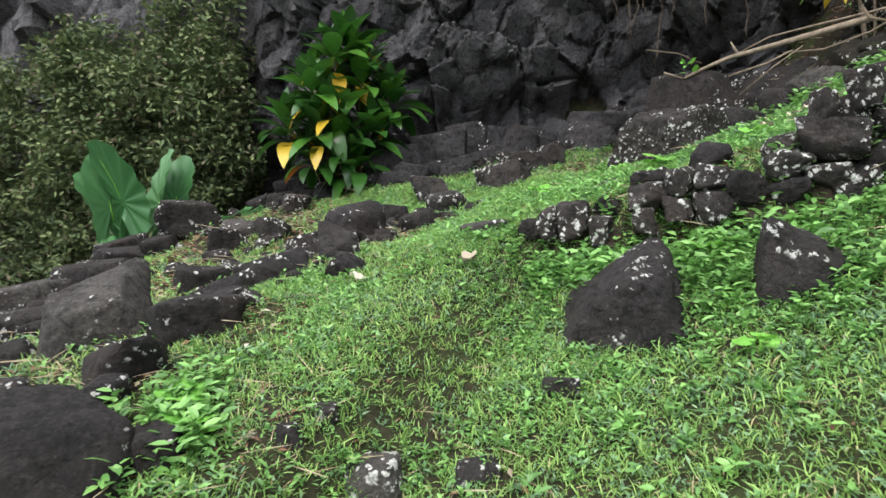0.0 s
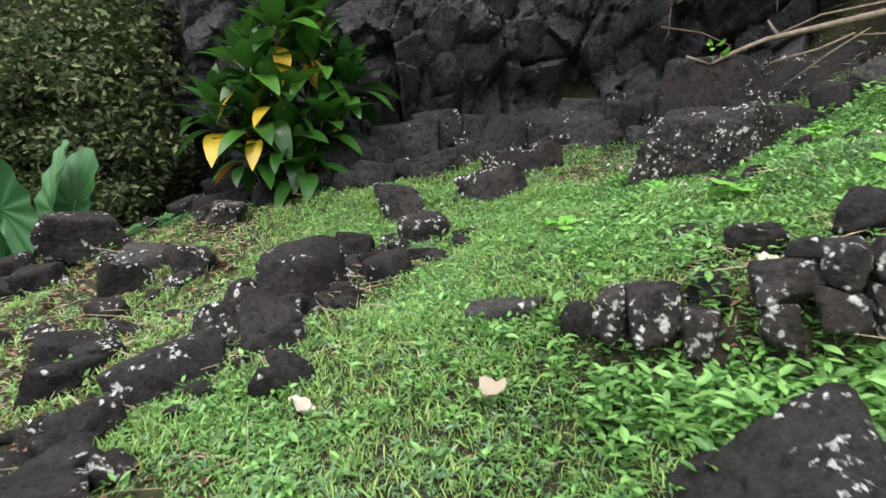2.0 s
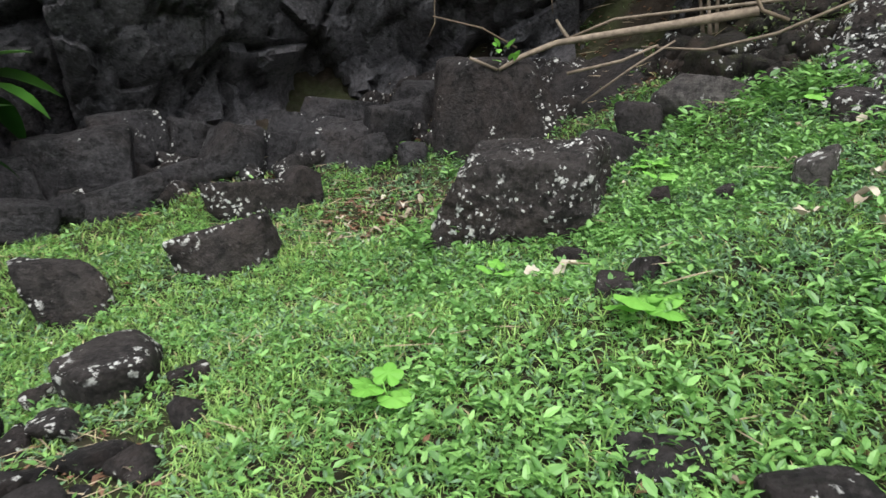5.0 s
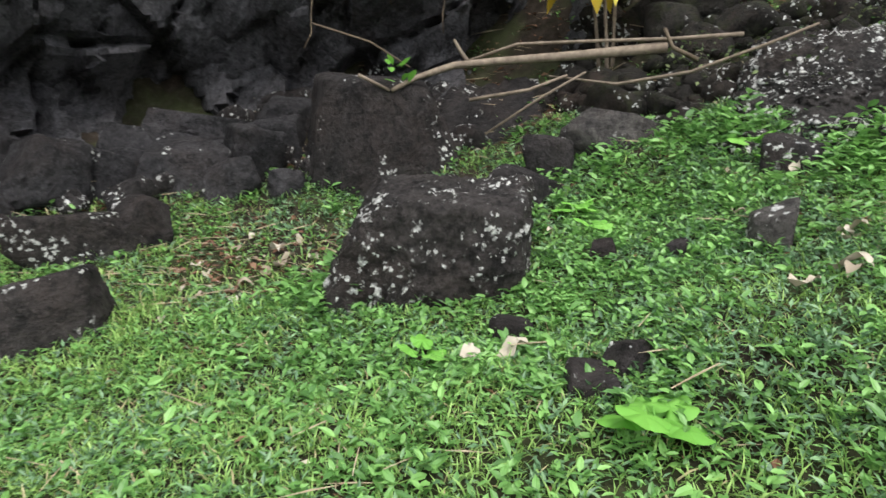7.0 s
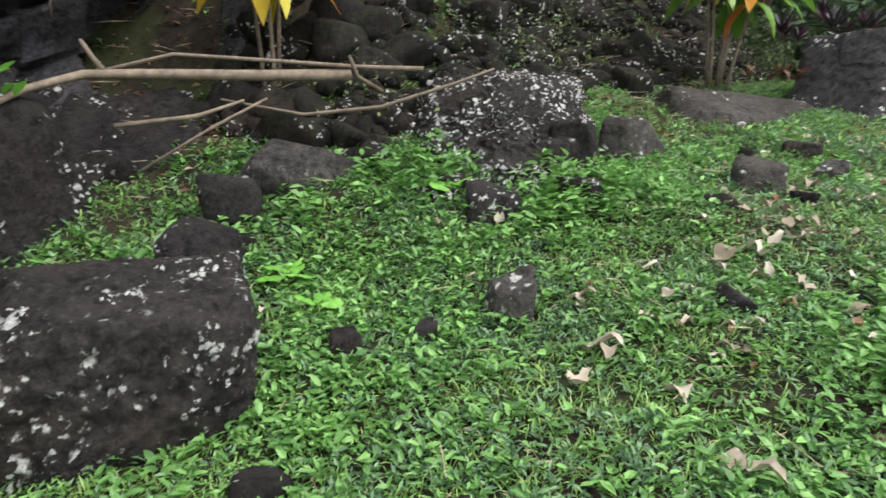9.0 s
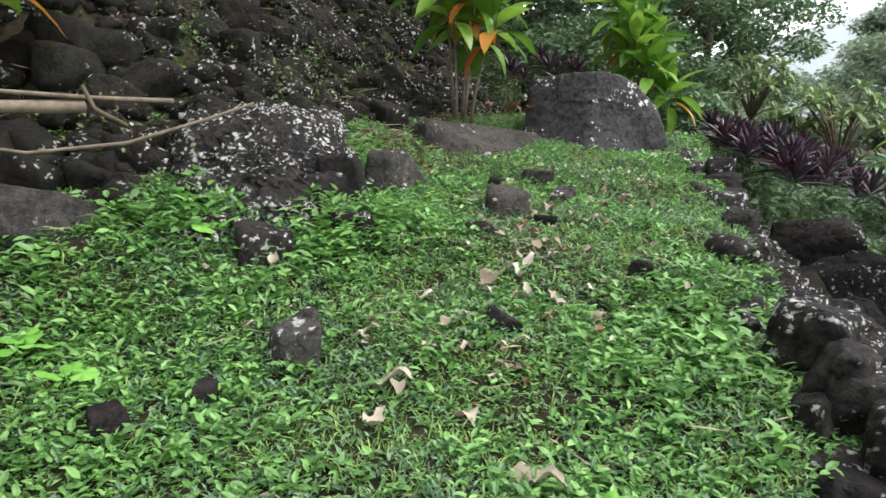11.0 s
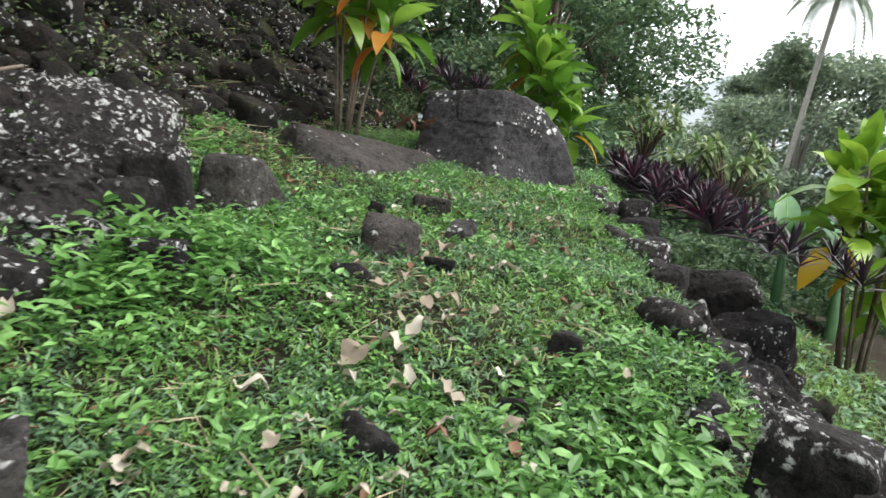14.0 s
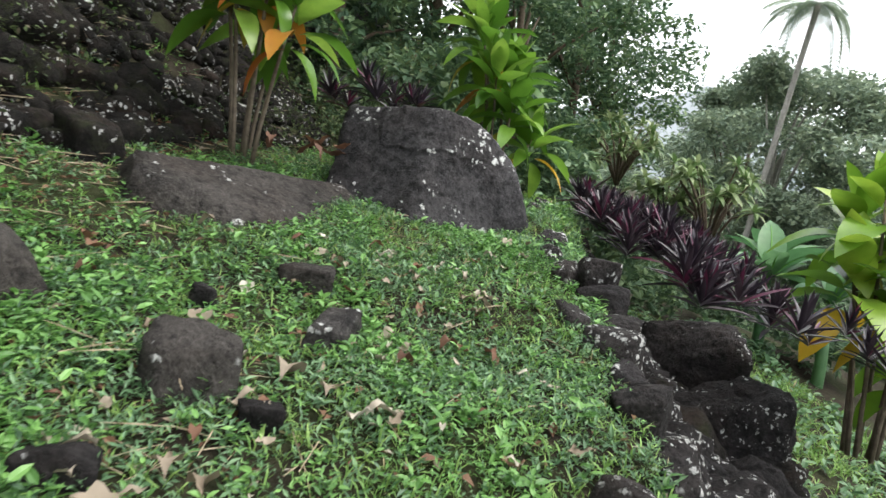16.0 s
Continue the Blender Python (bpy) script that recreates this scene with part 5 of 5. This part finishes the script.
def palm(x, y, base, tx, ty, tz):
    g = random.Random(5)
    top = tagged(new("coconut_palm"), "tall leaning coconut palm with a pale slender trunk", "tree")
    top.matrix_world = pose(x, y, base)
    dx, dy, dz = tx - x, ty - y, tz - base
    pts = [(dx * t**1.15, dy * t**1.15, dz * t - .4 * (1 - t)) for t in np.linspace(0, 1, 9)]
    child("trunk", tube_mesh("trunk", pts, [.26, .2, .18, .17, .16, .15, .15, .14, .14], TRUNK, 10), top)
    for k in range(22):
        a, droop = k * 2.4, g.uniform(.7, 2.1)
        rib, L = [], g.uniform(3.0, 3.9)
        for t in np.linspace(0, 1, 8):
            rib.append((math.cos(a) * L * t * (1 - .3 * t * droop), math.sin(a) * L * t * (1 - .3 * t * droop), L * (.35 * t * (1.6 - droop) - .55 * droop * t * t)))
        v, f = [], []
        for i in range(26):
            t = (i + 2) / 28
            j = min(int(t * 7), 6)
            w = t * 7 - j
            p = np.array(rib[j]) * (1 - w) + np.array(rib[j + 1]) * w
            for s in (-1, 1):
                side = np.array((-math.sin(a), math.cos(a), 0)) * s
                ahead = np.array((math.cos(a), math.sin(a), -.2))
                ln = .75 * math.sin(math.pi * (.12 + .85 * t)) + .15
                tip = p + side * ln * .75 + ahead * ln * .35 + np.array((0, 0, -.45 * ln))
                n = len(v)
                v += [tuple(p - ahead * .045), tuple(p + ahead * .045), tuple(tip)]
                f.append((n, n + 1, n + 2))
        # fronds take the leaf colour that has the distance haze painted in
        child("frond", raw_mesh("frond", np.array(v) + np.array((dx, dy, dz)), f, FOLIAGE_HAZED, False), top)


palm(31.6, -23.3, ground_z(31.6, -23.3), 29.0, -23.9, 15.8)


def shrub(label, x, y, z, rad, mat, heads, leaf, seed):
    """Heads of drooping narrow leaves on a bush."""
    r = random.Random(seed)
    top = tagged(new("shrub"), label, "shrub", "shrubs below the terrace")
    top.matrix_world = pose(x, y, z)
    V, F = leaf_shape(.12, .3, .7, 3, .45)
    data = raw_mesh("leaf", V, F, mat)
    for h in range(heads):
        a, u = r.uniform(0, 6.28), r.uniform(-.6, 1)
        q = (rad * math.cos(a) * math.sqrt(max(0, 1 - u * u * .8)), rad * math.sin(a) * math.sqrt(max(0, 1 - u * u * .8)), rad * u)
        child("stem", tube_mesh("stem", [(0, 0, -rad * 1.3), (q[0] * .5, q[1] * .5, q[2] * .4 - rad * .3), q], [.03, .02, .012], BARK_DARK, 5), top)
        for k in range(13):
            s = leaf * r.uniform(.75, 1.1)
            child("leaf", data, top, Matrix.Translation(q) @ Euler((r.uniform(-.3, .3), -radians(75 - k * 7), k * 2.4)).to_matrix().to_4x4() @ Matrix.Diagonal((s, s, s, 1)))


shrub("pale variegated shrub with drooping narrow leaves", 11.25, -2.6, 3.75, .62, VARIEG, 26, .34, 1)
shrub("pale variegated shrub with drooping narrow leaves", 13.8, -2.5, 4.7, .6, VARIEG, 22, .34, 2)
shrub("pale variegated shrub with drooping narrow leaves", 12.4, -2.6, 3.9, .5, VARIEG, 14, .34, 3)


def banana(x, y, z, seed):
    r = random.Random(seed)
    top = tagged(new("banana_plant"), "banana plant with broad grey-green leaves", "plant", "banana plants")
    top.matrix_world = pose(x, y, z)
    child("stem", tube_mesh("stem", [(0, 0, -2.5), (0, 0, -1), (.03, 0, .1)], [.12, .1, .06], BANANA, 8), top)
    V, F = leaf_shape(.16, .35, .55, 7, .5)
    data = raw_mesh("leaf", V, F, BANANA)
    rib = tube_mesh("midrib", [tuple(V[3 * q + 1] + np.array((0, 0, .006))) for q in range(8)], [.014 - .0015 * q for q in range(8)], BIGLEAF, 5)
    for k in range(8):
        s = r.uniform(1.2, 1.7)
        blade = child("leaf", data, top, Matrix.Translation((0, 0, 0)) @ Euler((r.uniform(-.3, .3), -radians(r.uniform(35, 78)), k * 2.4)).to_matrix().to_4x4() @ Matrix.Diagonal((s, s, s, 1)))
        child("midrib", rib, blade, None, "pale midrib")


banana(11.9, -4.8, 2.5, 1)
banana(11.2, -5.6, 2.2, 2)
banana(13.0, -6.0, 2.6, 3)


def scrub(name, label, boxes, n, size, mat, seed):
    """Tangled scrub on a hillside: clumps over the ground in boxes x0, y0, x1, y1, height."""
    g = np.random.default_rng(seed)
    blobs = []
    for x0, y0, x1, y1, h in boxes:
        for _ in range(n):
            bx, by = g.uniform(x0, x1), g.uniform(y0, y1)
            bz = ground_z(bx, by)
            rr = g.uniform(.25, .6)
            blobs.append((bx, by, bz + g.uniform(.1, h), rr))
    v, f = crown_leaves(blobs, 330, size, g, .8)
    tagged(new(name, raw_mesh(name, v, f, mat, False)), label, "scrub", kind="stuff")


scrub("hillside_scrub", "tangled dry green scrub on the steep hillside", [(-11, 12.2, -6.5, 14.8, 4.5), (-7.5, 11.8, -3.9, 13.2, 3.6), (-8, 12.5, -4, 13.6, 4.8)], 190, .15, SCRUB, 3)
scrub("valley_scrub", "green undergrowth on the valley side", [(11, -12, 30, -4, 1.6), (11.5, -4, 20, 3.5, 2.2), (14, -30, 34, -12, 2.5)], 150, .2, FOLIAGE, 4)
scrub("bank_moss", "dark ferns and moss on the stony bank", [(6.0, 6.2, 9.5, 8.0, .1), (9.8, 2.4, 12.8, 6.2, 1.3)], 26, .06, SCRUB, 5)


def ridge(name, dist, lo, hi, tall, seed, colour):
    m = Mat(name, 1.0, 0.0)
    # no mist in the air: the pale base colour stands in for it
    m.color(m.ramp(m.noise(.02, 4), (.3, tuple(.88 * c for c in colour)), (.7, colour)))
    v, f = [], []
    n = 90
    for k in range(n + 1):
        a = radians(lo + (hi - lo) * k / n)
        h = tall * (.55 + .45 * noise.fractal(Vector((k * .07, seed, 0)), 1.0, 2.0, 4))
        x, y = math.sin(a) * dist, math.cos(a) * dist
        v += [(x * .92, y * .92, -30), (x, y, h * .5), (x * 1.05, y * 1.05, h)]
    for k in range(n):
        a = 3 * k
        f += [(a, a + 3, a + 4, a + 1), (a + 1, a + 4, a + 5, a + 2)]
    tagged(new(name, raw_mesh(name, v, f, m.mat)), "mountain ridge beyond the valley, mist painted into its colour", "backdrop", kind="structure")


# aerial haze painted as pale grey-blue, paler on the farther range
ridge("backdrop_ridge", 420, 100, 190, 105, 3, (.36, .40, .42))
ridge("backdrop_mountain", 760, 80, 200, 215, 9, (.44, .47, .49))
